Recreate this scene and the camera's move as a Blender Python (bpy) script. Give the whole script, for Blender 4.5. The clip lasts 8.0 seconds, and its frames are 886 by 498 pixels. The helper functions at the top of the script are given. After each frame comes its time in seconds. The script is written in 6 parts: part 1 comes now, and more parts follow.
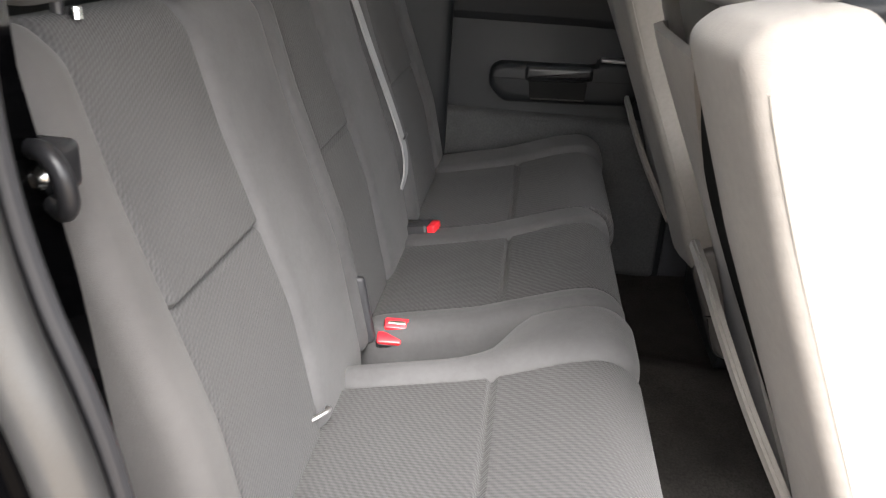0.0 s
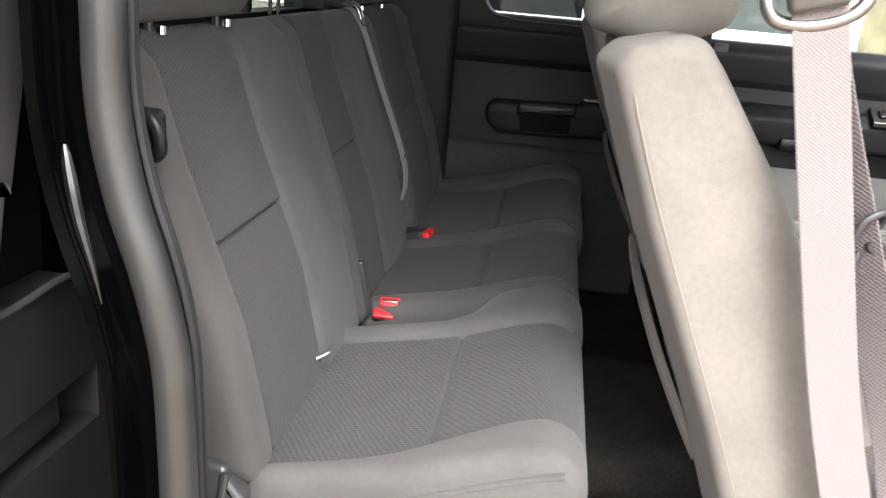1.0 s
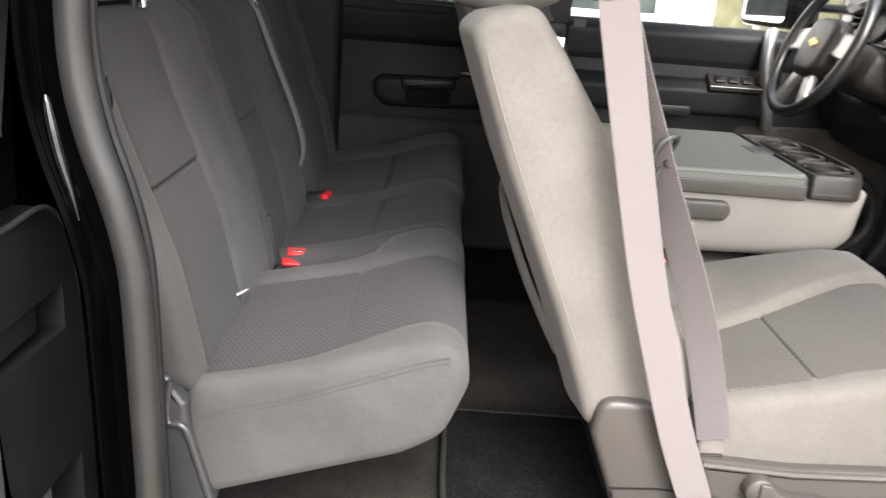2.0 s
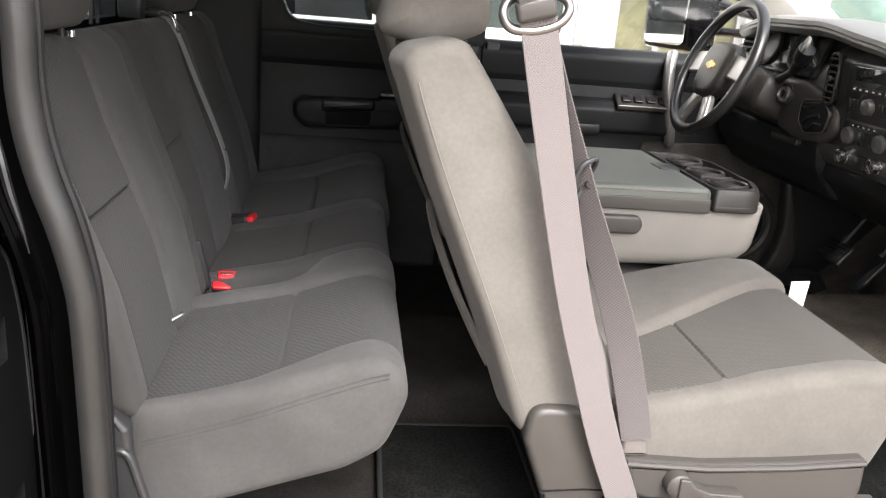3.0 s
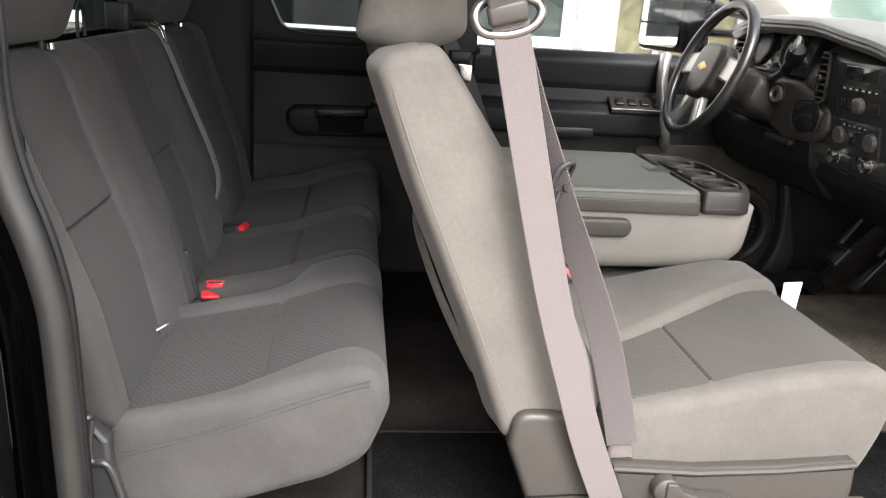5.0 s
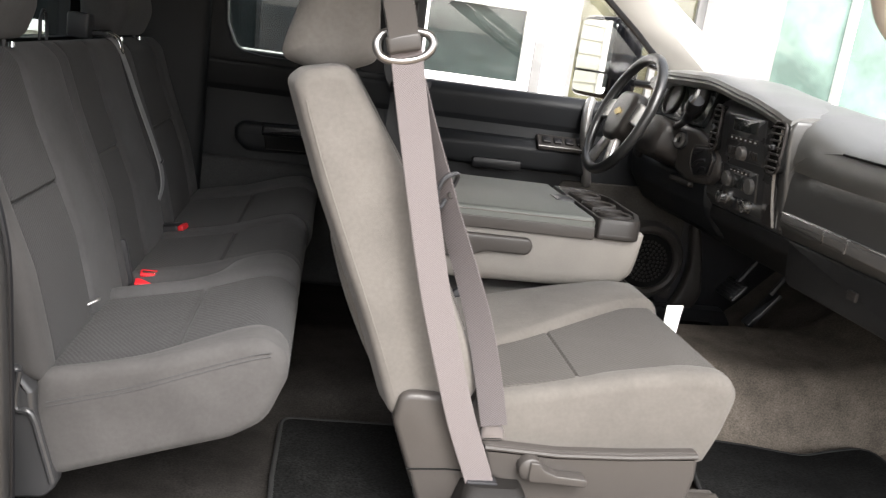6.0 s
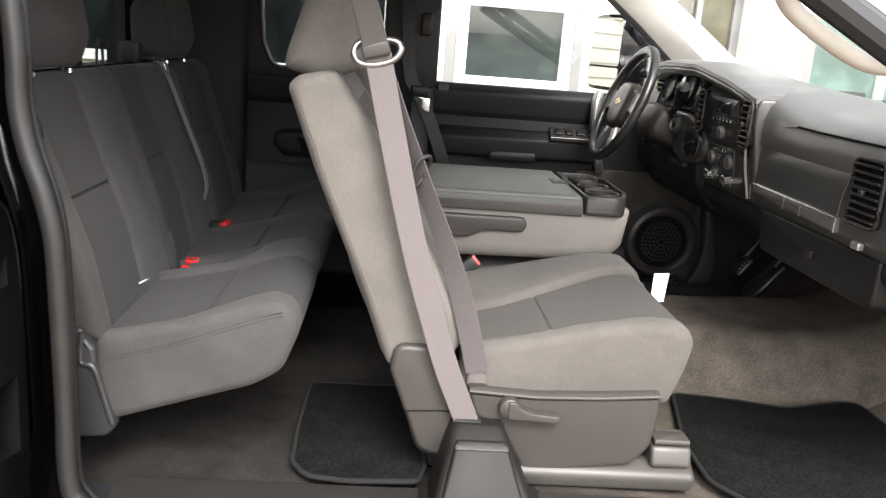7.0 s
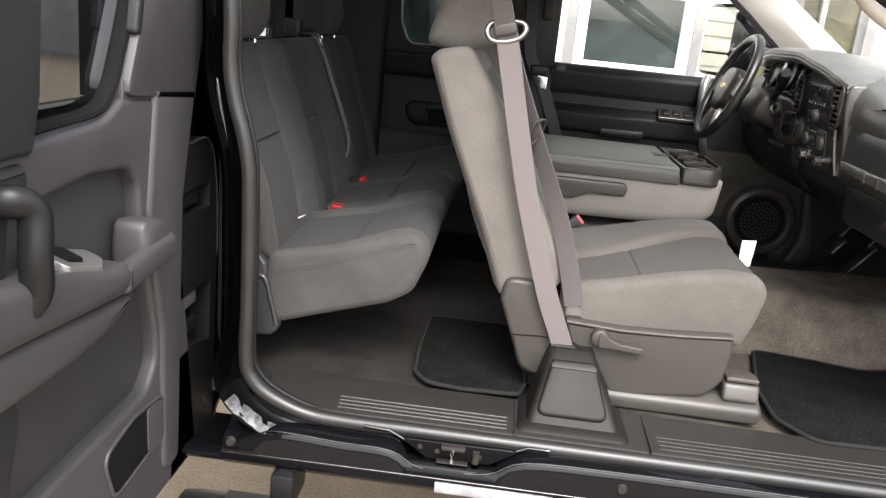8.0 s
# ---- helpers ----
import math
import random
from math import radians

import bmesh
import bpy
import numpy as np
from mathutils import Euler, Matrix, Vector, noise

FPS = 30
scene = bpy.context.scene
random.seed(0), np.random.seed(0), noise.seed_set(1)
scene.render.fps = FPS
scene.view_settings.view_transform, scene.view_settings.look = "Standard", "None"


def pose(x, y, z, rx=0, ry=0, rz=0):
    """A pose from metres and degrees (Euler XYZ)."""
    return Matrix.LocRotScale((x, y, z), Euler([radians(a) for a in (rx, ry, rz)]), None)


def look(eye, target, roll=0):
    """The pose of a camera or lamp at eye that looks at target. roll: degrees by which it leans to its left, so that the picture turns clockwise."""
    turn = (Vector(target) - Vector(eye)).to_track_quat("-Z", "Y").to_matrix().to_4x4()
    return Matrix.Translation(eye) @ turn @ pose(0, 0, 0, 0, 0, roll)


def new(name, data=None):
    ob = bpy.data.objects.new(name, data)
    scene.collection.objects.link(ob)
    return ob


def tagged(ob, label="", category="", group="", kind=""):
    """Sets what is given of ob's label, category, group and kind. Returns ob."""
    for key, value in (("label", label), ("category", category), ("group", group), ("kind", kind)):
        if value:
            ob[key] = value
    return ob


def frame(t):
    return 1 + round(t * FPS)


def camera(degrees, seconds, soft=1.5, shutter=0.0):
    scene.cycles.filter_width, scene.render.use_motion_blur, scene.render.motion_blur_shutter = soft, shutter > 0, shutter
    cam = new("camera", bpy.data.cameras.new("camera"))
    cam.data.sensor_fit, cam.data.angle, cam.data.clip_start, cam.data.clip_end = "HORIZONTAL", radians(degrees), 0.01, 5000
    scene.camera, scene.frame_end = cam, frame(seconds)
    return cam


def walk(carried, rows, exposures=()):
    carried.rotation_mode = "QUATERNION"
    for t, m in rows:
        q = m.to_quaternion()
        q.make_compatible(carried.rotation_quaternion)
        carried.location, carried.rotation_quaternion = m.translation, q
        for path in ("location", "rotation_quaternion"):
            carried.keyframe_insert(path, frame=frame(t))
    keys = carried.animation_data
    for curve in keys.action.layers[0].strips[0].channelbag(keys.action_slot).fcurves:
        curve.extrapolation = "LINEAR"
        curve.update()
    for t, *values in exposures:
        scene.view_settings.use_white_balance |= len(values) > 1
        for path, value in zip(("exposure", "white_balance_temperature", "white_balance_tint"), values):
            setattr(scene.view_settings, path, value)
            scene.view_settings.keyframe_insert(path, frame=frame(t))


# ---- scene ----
cam = camera(56.6, 8.0, soft=1.2, shutter=0.3)
PATH = [
    (0, (0.017, -0.26, 1.527), (-0.154, 1.589, 0.784), 3.7),
    (0.5, (0.024, -0.423, 1.54), (-0.156, 1.452, 0.868), 3.7),
    (1, (0.095, -0.513, 1.526), (-0.124, 1.373, 0.896), 5.0),
    (1.5, (0.129, -0.612, 1.524), (-0.055, 1.272, 0.881), 4.5),
    (2, (0.116, -0.731, 1.525), (0.152, 1.164, 0.884), 4.5),
    (2.2, (0.099, -0.765, 1.528), (0.233, 1.126, 0.89), 5.3),
    (3.5, (0.082, -0.777, 1.55), (0.334, 1.124, 0.981), 4.7),
    (4, (0.114, -0.732, 1.545), (0.349, 1.169, 0.969), 3.9),
    (4.2, (0.118, -0.722, 1.548), (0.34, 1.18, 0.969), 3.9),
    (5.3, (0.125, -0.833, 1.543), (0.35, 1.069, 0.967), 3.7),
    (5.5, (0.129, -0.879, 1.541), (0.39, 1.018, 0.965), 4.6),
    (6, (0.203, -0.972, 1.543), (0.512, 0.945, 1.064), 8.0),
    (6.5, (0.318, -1.108, 1.549), (0.526, 0.824, 1.076), 5.8),
    (7, (0.337, -1.234, 1.554), (0.477, 0.702, 1.074), 4.5),
    (7.5, (0.279, -1.446, 1.535), (0.229, 0.492, 1.044), 5.3),
    (8, (0.326, -1.561, 1.546), (0.209, 0.362, 1.009), 5.9),
]
EXPOSURES = [(0, 2.40), (0.5, 2.02), (1, 1.62), (1.5, 1.52), (2, 1.34), (4, 1.05), (5.5, 1.03), (6.5, 0.70), (7, 0.76), (7.5, 0.72), (8, 0.60)]
walk(cam, [(t, look(eye, target, roll)) for t, eye, target, roll in PATH], EXPOSURES)

# ---- world, sun, exposure ----
world = bpy.data.worlds.new("sky_world")
scene.world = world
world.use_nodes = True
wn = world.node_tree.nodes
sky = wn.new("ShaderNodeTexSky")
sky.sky_type, sky.sun_disc = "NISHITA", False
SUN_DIR = Vector((0.16, -0.78, 0.88)).normalized()
sky.sun_elevation = math.asin(SUN_DIR.z)
sky.sun_rotation = math.atan2(SUN_DIR.x, SUN_DIR.y)
sky.air_density, sky.dust_density, sky.ozone_density = 1.0, 5.0, 1.0
desat = wn.new("ShaderNodeHueSaturation")
desat.inputs["Saturation"].default_value = 0.25
world.node_tree.links.new(sky.outputs[0], desat.inputs["Color"])
world.node_tree.links.new(desat.outputs[0], wn["Background"].inputs["Color"])
wn["Background"].inputs["Strength"].default_value = 0.45
sun = new("sun", bpy.data.lights.new("sun", "SUN"))
sun.data.energy, sun.data.angle, sun.data.color = 0.8, radians(11), (1.0, 0.97, 0.93)
sun.matrix_world = look(SUN_DIR * 20, (0, 0, 0))


# ---- materials ----
def mat_base(name, rough, metal=0.0, spec=0.5):
    m = bpy.data.materials.new(name)
    m.use_nodes = True
    b = m.node_tree.nodes["Principled BSDF"]
    b.inputs["Roughness"].default_value = rough
    b.inputs["Metallic"].default_value = metal
    b.inputs["Specular IOR Level"].default_value = spec
    return m, m.node_tree, b


def nd(tree, kind, **vals):
    n = tree.nodes.new(kind)
    for k, v in vals.items():
        n.inputs[k].default_value = v
    return n


def surface(name, col, rough=0.6, metal=0.0, spec=0.5, vary=0.12, scale=6.0, grain=0.0, grain_scale=400.0,
            bump=0.0, bump_scale=600.0, sheen=0.0, rough_vary=0.0):
    """A plain surface with broad mottling, fine grain and fine relief."""
    m, t, b = mat_base(name, rough, metal, spec)
    link = t.links.new
    tc = t.nodes.new("ShaderNodeTexCoord")
    big = nd(t, "ShaderNodeTexNoise", Scale=scale, Detail=5.0, Roughness=0.6)
    link(tc.outputs["Object"], big.inputs["Vector"])
    ramp = t.nodes.new("ShaderNodeMapRange")
    ramp.inputs["From Min"].default_value, ramp.inputs["From Max"].default_value = 0.3, 0.7
    ramp.inputs["To Min"].default_value, ramp.inputs["To Max"].default_value = 1 - vary, 1 + vary
    link(big.outputs["Fac"], ramp.inputs["Value"])
    fine = nd(t, "ShaderNodeTexNoise", Scale=grain_scale, Detail=2.0)
    link(tc.outputs["Object"], fine.inputs["Vector"])
    fr = t.nodes.new("ShaderNodeMapRange")
    fr.inputs["From Min"].default_value, fr.inputs["From Max"].default_value = 0.3, 0.7
    fr.inputs["To Min"].default_value, fr.inputs["To Max"].default_value = 1 - grain, 1 + grain
    link(fine.outputs["Fac"], fr.inputs["Value"])
    mul = t.nodes.new("ShaderNodeMath")
    mul.operation = "MULTIPLY"
    link(ramp.outputs[0], mul.inputs[0]), link(fr.outputs[0], mul.inputs[1])
    mix = t.nodes.new("ShaderNodeVectorMath")
    mix.operation = "SCALE"
    mix.inputs[0].default_value = col
    link(mul.outputs[0], mix.inputs["Scale"])
    link(mix.outputs[0], b.inputs["Base Color"])
    if rough_vary:
        rr = t.nodes.new("ShaderNodeMapRange")
        rr.inputs["To Min"].default_value, rr.inputs["To Max"].default_value = rough - rough_vary, rough + rough_vary
        link(big.outputs["Fac"], rr.inputs["Value"]), link(rr.outputs[0], b.inputs["Roughness"])
    if bump:
        bn = nd(t, "ShaderNodeTexNoise", Scale=bump_scale, Detail=2.0)
        link(tc.outputs["Object"], bn.inputs["Vector"])
        bp = nd(t, "ShaderNodeBump", Strength=bump, Distance=0.001)
        link(bn.outputs["Fac"], bp.inputs["Height"]), link(bp.outputs[0], b.inputs["Normal"])
    if sheen:
        b.inputs["Sheen Weight"].default_value = sheen
        b.inputs["Sheen Roughness"].default_value = 0.5
    return m


def woven(name, col, col2, pitch=0.0042, sheen=0.05, run=(0.62, 0.75, -0.62), cross=(0.55, -0.8, -0.55), relief=0.4, lap=2.3, mottle=0.5):
    """Cloth woven in staggered short dashes that run aslant, in two close greys."""
    m, t, b = mat_base(name, 0.95, 0.0, 0.2)
    link = t.links.new
    tc = t.nodes.new("ShaderNodeTexCoord")
    wob = nd(t, "ShaderNodeTexNoise", Scale=90.0, Detail=2.0)
    link(tc.outputs["Object"], wob.inputs["Vector"])

    def wave(way, length, sway):
        dot, ph, sw, sine = t.nodes.new("ShaderNodeVectorMath"), t.nodes.new("ShaderNodeMath"), t.nodes.new("ShaderNodeMath"), t.nodes.new("ShaderNodeMath")
        dot.operation, ph.operation, sw.operation, sine.operation = "DOT_PRODUCT", "MULTIPLY_ADD", "MULTIPLY", "SINE"
        dot.inputs[1].default_value = way
        ph.inputs[1].default_value, sw.inputs[1].default_value = math.tau / length, sway
        link(tc.outputs["Object"], dot.inputs[0]), link(wob.outputs["Fac"], sw.inputs[0])
        link(dot.outputs["Value"], ph.inputs[0]), link(sw.outputs[0], ph.inputs[2]), link(ph.outputs[0], sine.inputs[0])
        return sine

    rows, dashes = wave(run, pitch * 2, 2.0), wave(cross, pitch * 2 * lap, 3.0)
    rib = t.nodes.new("ShaderNodeMath")
    rib.operation = "MULTIPLY"
    link(rows.outputs[0], rib.inputs[0]), link(dashes.outputs[0], rib.inputs[1])
    big = nd(t, "ShaderNodeTexNoise", Scale=9.0, Detail=6.0, Roughness=0.65)
    link(tc.outputs["Object"], big.inputs["Vector"])
    amp = t.nodes.new("ShaderNodeMath")
    amp.operation = "MULTIPLY"
    amp.inputs[1].default_value = mottle
    link(big.outputs["Fac"], amp.inputs[0])
    add = t.nodes.new("ShaderNodeMath")
    add.operation = "MULTIPLY_ADD"
    add.inputs[1].default_value = 0.55
    link(rib.outputs[0], add.inputs[0]), link(amp.outputs[0], add.inputs[2])
    lift = t.nodes.new("ShaderNodeMath")
    lift.operation = "ADD"
    lift.inputs[1].default_value = 0.5 - mottle / 2
    link(add.outputs[0], lift.inputs[0])
    rampc = t.nodes.new("ShaderNodeMix")
    rampc.data_type = "RGBA"
    rampc.inputs["A"].default_value, rampc.inputs["B"].default_value = (*col, 1), (*col2, 1)
    link(lift.outputs[0], rampc.inputs["Factor"])
    link(rampc.outputs["Result"], b.inputs["Base Color"])
    bp = nd(t, "ShaderNodeBump", Strength=relief, Distance=0.001)
    link(rib.outputs[0], bp.inputs["Height"]), link(bp.outputs[0], b.inputs["Normal"])
    b.inputs["Sheen Weight"].default_value = sheen
    return m


def glass_mat(name, tint=(1, 1, 1), rough=0.0, gloss_share=0.05):
    m = bpy.data.materials.new(name)
    m.use_nodes = True
    t = m.node_tree
    t.nodes.remove(t.nodes["Principled BSDF"])
    clear, gloss, mix = t.nodes.new("ShaderNodeBsdfTransparent"), t.nodes.new("ShaderNodeBsdfGlossy"), t.nodes.new("ShaderNodeMixShader")
    mix.inputs[0].default_value = gloss_share
    clear.inputs["Color"].default_value = (*tint, 1)
    gloss.inputs["Roughness"].default_value = rough
    link = t.links.new
    link(clear.outputs[0], mix.inputs[1]), link(gloss.outputs[0], mix.inputs[2])
    link(mix.outputs[0], t.nodes["Material Output"].inputs["Surface"])
    return m


VELOUR = surface("velour", (0.116, 0.1065, 0.0975), 0.95, spec=0.15, vary=0.14, scale=7, grain=0.05, grain_scale=140, bump=0.3, bump_scale=900, sheen=0.08)
# Shaded copies of the seat cloth; the rear cab's dimness is in their colour.
VELOUR_MID = surface("velour_rear_shaded", (0.046, 0.0452, 0.0460), 0.95, spec=0.15, vary=0.18, scale=8, grain=0.05, grain_scale=140, bump=0.3, bump_scale=900, sheen=0.05)
VELOUR_BACK = surface("velour_back_shaded", (0.047, 0.0450, 0.0443), 0.95, spec=0.15, vary=0.15, scale=7, grain=0.03, grain_scale=140, bump=0.3, bump_scale=900, sheen=0.05)
VELOUR_DARK = surface("velour_rear_side", (0.053, 0.0506, 0.0496), 0.95, spec=0.15, vary=0.20, scale=8, grain=0.05, grain_scale=140, bump=0.3, bump_scale=900, sheen=0.05)
VELOUR_SEAT = surface("velour_cushion", (0.088, 0.0806, 0.0733), 0.95, spec=0.15, vary=0.16, scale=8, grain=0.05, grain_scale=140, bump=0.3, bump_scale=900, sheen=0.08)
WOVEN = woven("woven_insert", (0.044, 0.0403, 0.0366), (0.069, 0.0633, 0.0577), 0.0027, 0.05)
WOVEN_DARK = woven("woven_rear_shaded", (0.0205, 0.0201, 0.0203), (0.0410, 0.0401, 0.0405), 0.0025, 0.04)
# The door trim plastic again, darkened for the shade on its lower field.
DOORINSERT = surface("door_insert_shaded", (0.033, 0.0310, 0.0345), 0.52, spec=0.4, vary=0.10, scale=7, grain=0.08, grain_scale=500, bump=0.4, bump_scale=900, rough_vary=0.06)
DOORPL = surface("door_trim_plastic", (0.047, 0.0440, 0.0485), 0.46, spec=0.55, vary=0.08, scale=7, grain=0.06, grain_scale=500, bump=0.3, bump_scale=1100, rough_vary=0.06)
DOORGRAIN = surface("door_grained_trim", (0.019, 0.019, 0.0205), 0.58, spec=0.35, vary=0.08, scale=7, grain=0.12, grain_scale=420, bump=0.5, bump_scale=700)
# Cab trim darkened so that the far side's shade sits in its colour.
DOORDARK = surface("shaded_far_trim", (0.0085, 0.0093, 0.0105), 0.48, spec=0.20, vary=0.12, scale=8, bump=0.25, bump_scale=1300, rough_vary=0.06)
DOORCARPET = surface("door_carpet", (0.056, 0.052, 0.047), 1.0, spec=0.05, vary=0.2, scale=14, grain=0.3, grain_scale=260, bump=0.8, bump_scale=420)
DOORFELT = surface("door_felt", (0.042, 0.0425, 0.043), 0.9, spec=0.1, vary=0.15, scale=12, grain=0.2, grain_scale=300, bump=0.4, bump_scale=500)
EDGING = surface("mat_edging", (0.016, 0.016, 0.016), 0.85, spec=0.15, vary=0.15)
# Metal for thin bars that stand in for highlights on the black paint.
EDGEGLINT = surface("body_edge_glint", (0.06, 0.06, 0.063), 0.24, metal=1.0, vary=0.35, scale=40)
DEEPGLASS = surface("unlit_window_glass", (0.008, 0.010, 0.011), 0.06, spec=0.18, vary=0.8, scale=1.6)
TOWERPL = surface("tower_plastic", (0.0105, 0.0095, 0.0088), 0.50, spec=0.22, vary=0.14, scale=10, grain=0.06, bump=0.25, bump_scale=1100, rough_vary=0.08)
# The olive reflections are mottled into the glass colour.
OLIVEGLASS = surface("entry_glass_reflections", (0.085, 0.082, 0.050), 0.10, spec=0.3, vary=0.7, scale=2.5)
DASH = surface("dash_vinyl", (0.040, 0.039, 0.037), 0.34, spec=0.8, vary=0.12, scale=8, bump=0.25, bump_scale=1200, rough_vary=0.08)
# Dash plastic darkened for the shade below the brow.
LOWDASH = surface("lower_dash_shaded", (0.0105, 0.0105, 0.0108), 0.42, spec=0.3, vary=0.12, scale=8, bump=0.25, bump_scale=1200, rough_vary=0.06)
HINGEPL = surface("hinge_trim_plastic", (0.0085, 0.0085, 0.0092), 0.36, spec=0.35, vary=0.15, scale=12, bump=0.2, bump_scale=1200, rough_vary=0.08)
# Dash vinyl paler than its own tone, for the sky sheen on top.
DASHTOP = surface("dash_top_lit", (0.092, 0.091, 0.086), 0.36, spec=0.9, vary=0.08, scale=8, bump=0.25, bump_scale=1200)
PIPING = surface("seam_thread", (0.106, 0.098, 0.088), 0.9, vary=0.1)
TAUPE = surface("taupe_plastic", (0.045, 0.0405, 0.0375), 0.36, spec=0.32, vary=0.06, scale=9, grain=0.04, bump=0.15, bump_scale=1800, rough_vary=0.06)
DARKPL = surface("charcoal_plastic", (0.021, 0.021, 0.023), 0.42, spec=0.35, vary=0.12, scale=8, bump=0.2, bump_scale=1500, rough_vary=0.08)
GREYPL = surface("grey_plastic", (0.024, 0.0215, 0.020), 0.36, spec=0.25, vary=0.08, scale=7, bump=0.2, bump_scale=1500, rough_vary=0.06)
CONSOLESIDE = surface("console_side_vinyl", (0.155, 0.144, 0.131), 0.55, spec=0.3, vary=0.08, scale=8, grain=0.04, bump=0.25, bump_scale=1000)
CONSOLE = surface("console_vinyl", (0.076, 0.081, 0.072), 0.5, vary=0.07, scale=10, bump=0.2, bump_scale=1300)
CARPET = surface("carpet", (0.108, 0.095, 0.081), 1.0, spec=0.05, vary=0.30, scale=11, grain=0.3, grain_scale=260, bump=0.8, bump_scale=420)


def paled(m, shade_col, lit_col, lo, hi):
    """Light painted into the pile: shaded tone at the rear, lit tone towards the front, with a ragged border."""
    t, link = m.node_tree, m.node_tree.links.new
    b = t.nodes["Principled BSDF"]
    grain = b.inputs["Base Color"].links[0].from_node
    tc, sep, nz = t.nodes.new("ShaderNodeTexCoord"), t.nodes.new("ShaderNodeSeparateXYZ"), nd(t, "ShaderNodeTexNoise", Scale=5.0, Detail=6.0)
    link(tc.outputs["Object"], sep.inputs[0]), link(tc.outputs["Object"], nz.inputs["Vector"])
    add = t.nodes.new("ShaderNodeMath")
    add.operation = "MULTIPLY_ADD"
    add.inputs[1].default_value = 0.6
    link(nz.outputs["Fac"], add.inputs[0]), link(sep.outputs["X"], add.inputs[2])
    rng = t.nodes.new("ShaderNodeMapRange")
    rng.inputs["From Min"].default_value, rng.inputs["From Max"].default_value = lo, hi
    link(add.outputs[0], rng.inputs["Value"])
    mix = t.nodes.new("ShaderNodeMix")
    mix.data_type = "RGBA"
    mix.inputs["A"].default_value, mix.inputs["B"].default_value = (*shade_col, 1), (*lit_col, 1)
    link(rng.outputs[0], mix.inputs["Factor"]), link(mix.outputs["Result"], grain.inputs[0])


# Footwell shade and front light are put into the carpet colour.
paled(CARPET, (0.023, 0.0210, 0.0195), (0.100, 0.086, 0.072), 0.95, 1.50)
MAT = surface("floor_mat_pile", (0.0068, 0.0068, 0.0067), 1.0, spec=0.08, vary=0.35, scale=16, grain=0.7, grain_scale=190, bump=1.0, bump_scale=300)
TRACK = surface("track_plastic", (0.055, 0.050, 0.046), 0.42, metal=0.1, vary=0.12, scale=14, rough_vary=0.06)
STEEL = surface("brushed_trim", (0.16, 0.155, 0.15), 0.36, metal=0.5, vary=0.06, scale=14)
MATTE = surface("black_plastic", (0.009, 0.009, 0.010), 0.36, spec=0.25, vary=0.1, bump=0.15, bump_scale=900)
SEALRUBBER = surface("door_seal_rubber", (0.0175, 0.0172, 0.0172), 0.34, vary=0.14, scale=14, grain=0.06, bump=0.15, bump_scale=700, rough_vary=0.08)
RUBBER = surface("rubber_seal", (0.022, 0.022, 0.0235), 0.32, vary=0.1, scale=12, bump=0.1)
PAINT = surface("black_paint", (0.004, 0.004, 0.005), 0.05, spec=0.10, vary=0.1, rough_vary=0.03)
CHROME = surface("chrome", (0.62, 0.62, 0.62), 0.18, metal=1.0, vary=0.03)
SATIN = surface("satin_silver", (0.42, 0.41, 0.40), 0.34, metal=0.8, vary=0.04, scale=12)
BELT = woven("belt_webbing", (0.110, 0.096, 0.096), (0.138, 0.121, 0.121), 0.0018, 0.0, (1.0, 0.0, 0.28), (-0.28, 0.0, 1.0), 0.3, 1.1, 0.3)
BELT_LAP = woven("lap_webbing", (0.074, 0.066, 0.067), (0.112, 0.100, 0.101), 0.0022, 0.0, (0.9, 0.0, 0.3), (-0.3, 0.0, 1.0), 0.35, 1.1, 0.3)
GLOSSBLACK = surface("gloss_black_plastic", (0.032, 0.032, 0.033), 0.28, vary=0.1, rough_vary=0.05)
# Flat black for rubber, switches and joints, and for shade painted into recesses.
VOID = surface("matte_black_and_shade", (0.011, 0.011, 0.011), 1.0, spec=0.02, vary=0.2)
WORNCHROME = surface("worn_chrome", (0.24, 0.23, 0.225), 0.28, metal=0.9, vary=0.15, scale=30)
BRASS = surface("gilt_emblem", (0.32, 0.24, 0.09), 0.25, metal=1.0, vary=0.05)
BELTGREY = surface("rear_belt_webbing", (0.165, 0.165, 0.168), 0.75, vary=0.1, scale=20, bump=0.4, bump_scale=800)
RED = surface("red_plastic", (0.55, 0.014, 0.022), 0.35, vary=0.05)
HEADLINE = surface("headliner", (0.62, 0.59, 0.54), 0.9, vary=0.05, bump=0.3, bump_scale=800)
WHITE = surface("white_paint", (0.85, 0.85, 0.84), 0.5, vary=0.03, scale=3)
SIDING = surface("siding", (0.40, 0.40, 0.35), 0.7, vary=0.08, scale=4)
GREYTRIM = surface("grey_trim", (0.20, 0.20, 0.20), 0.6, vary=0.06, scale=4)
CONCRETE = surface("tan_concrete", (0.235, 0.178, 0.12), 0.85, vary=0.22, scale=4, grain=0.2, grain_scale=90, bump=0.3, bump_scale=120)
PAPER = surface("paper", (0.85, 0.85, 0.83), 0.7, vary=0.02)
DISPLAY = surface("display_glass", (0.02, 0.022, 0.022), 0.12, vary=0.1)
PANE = glass_mat("clear_pane")
TINT = glass_mat("tinted_pane", (0.52, 0.55, 0.54))
DOORGLASS = glass_mat("door_pane", (0.86, 0.88, 0.88), 0.0, 0.12)
BLACKJAMB = surface("black_jamb", (0.0005, 0.0005, 0.0006), 0.05, spec=0.03, vary=0.2)
FADED = surface("faded_red_plastic", (0.50, 0.13, 0.12), 0.5, vary=0.1)
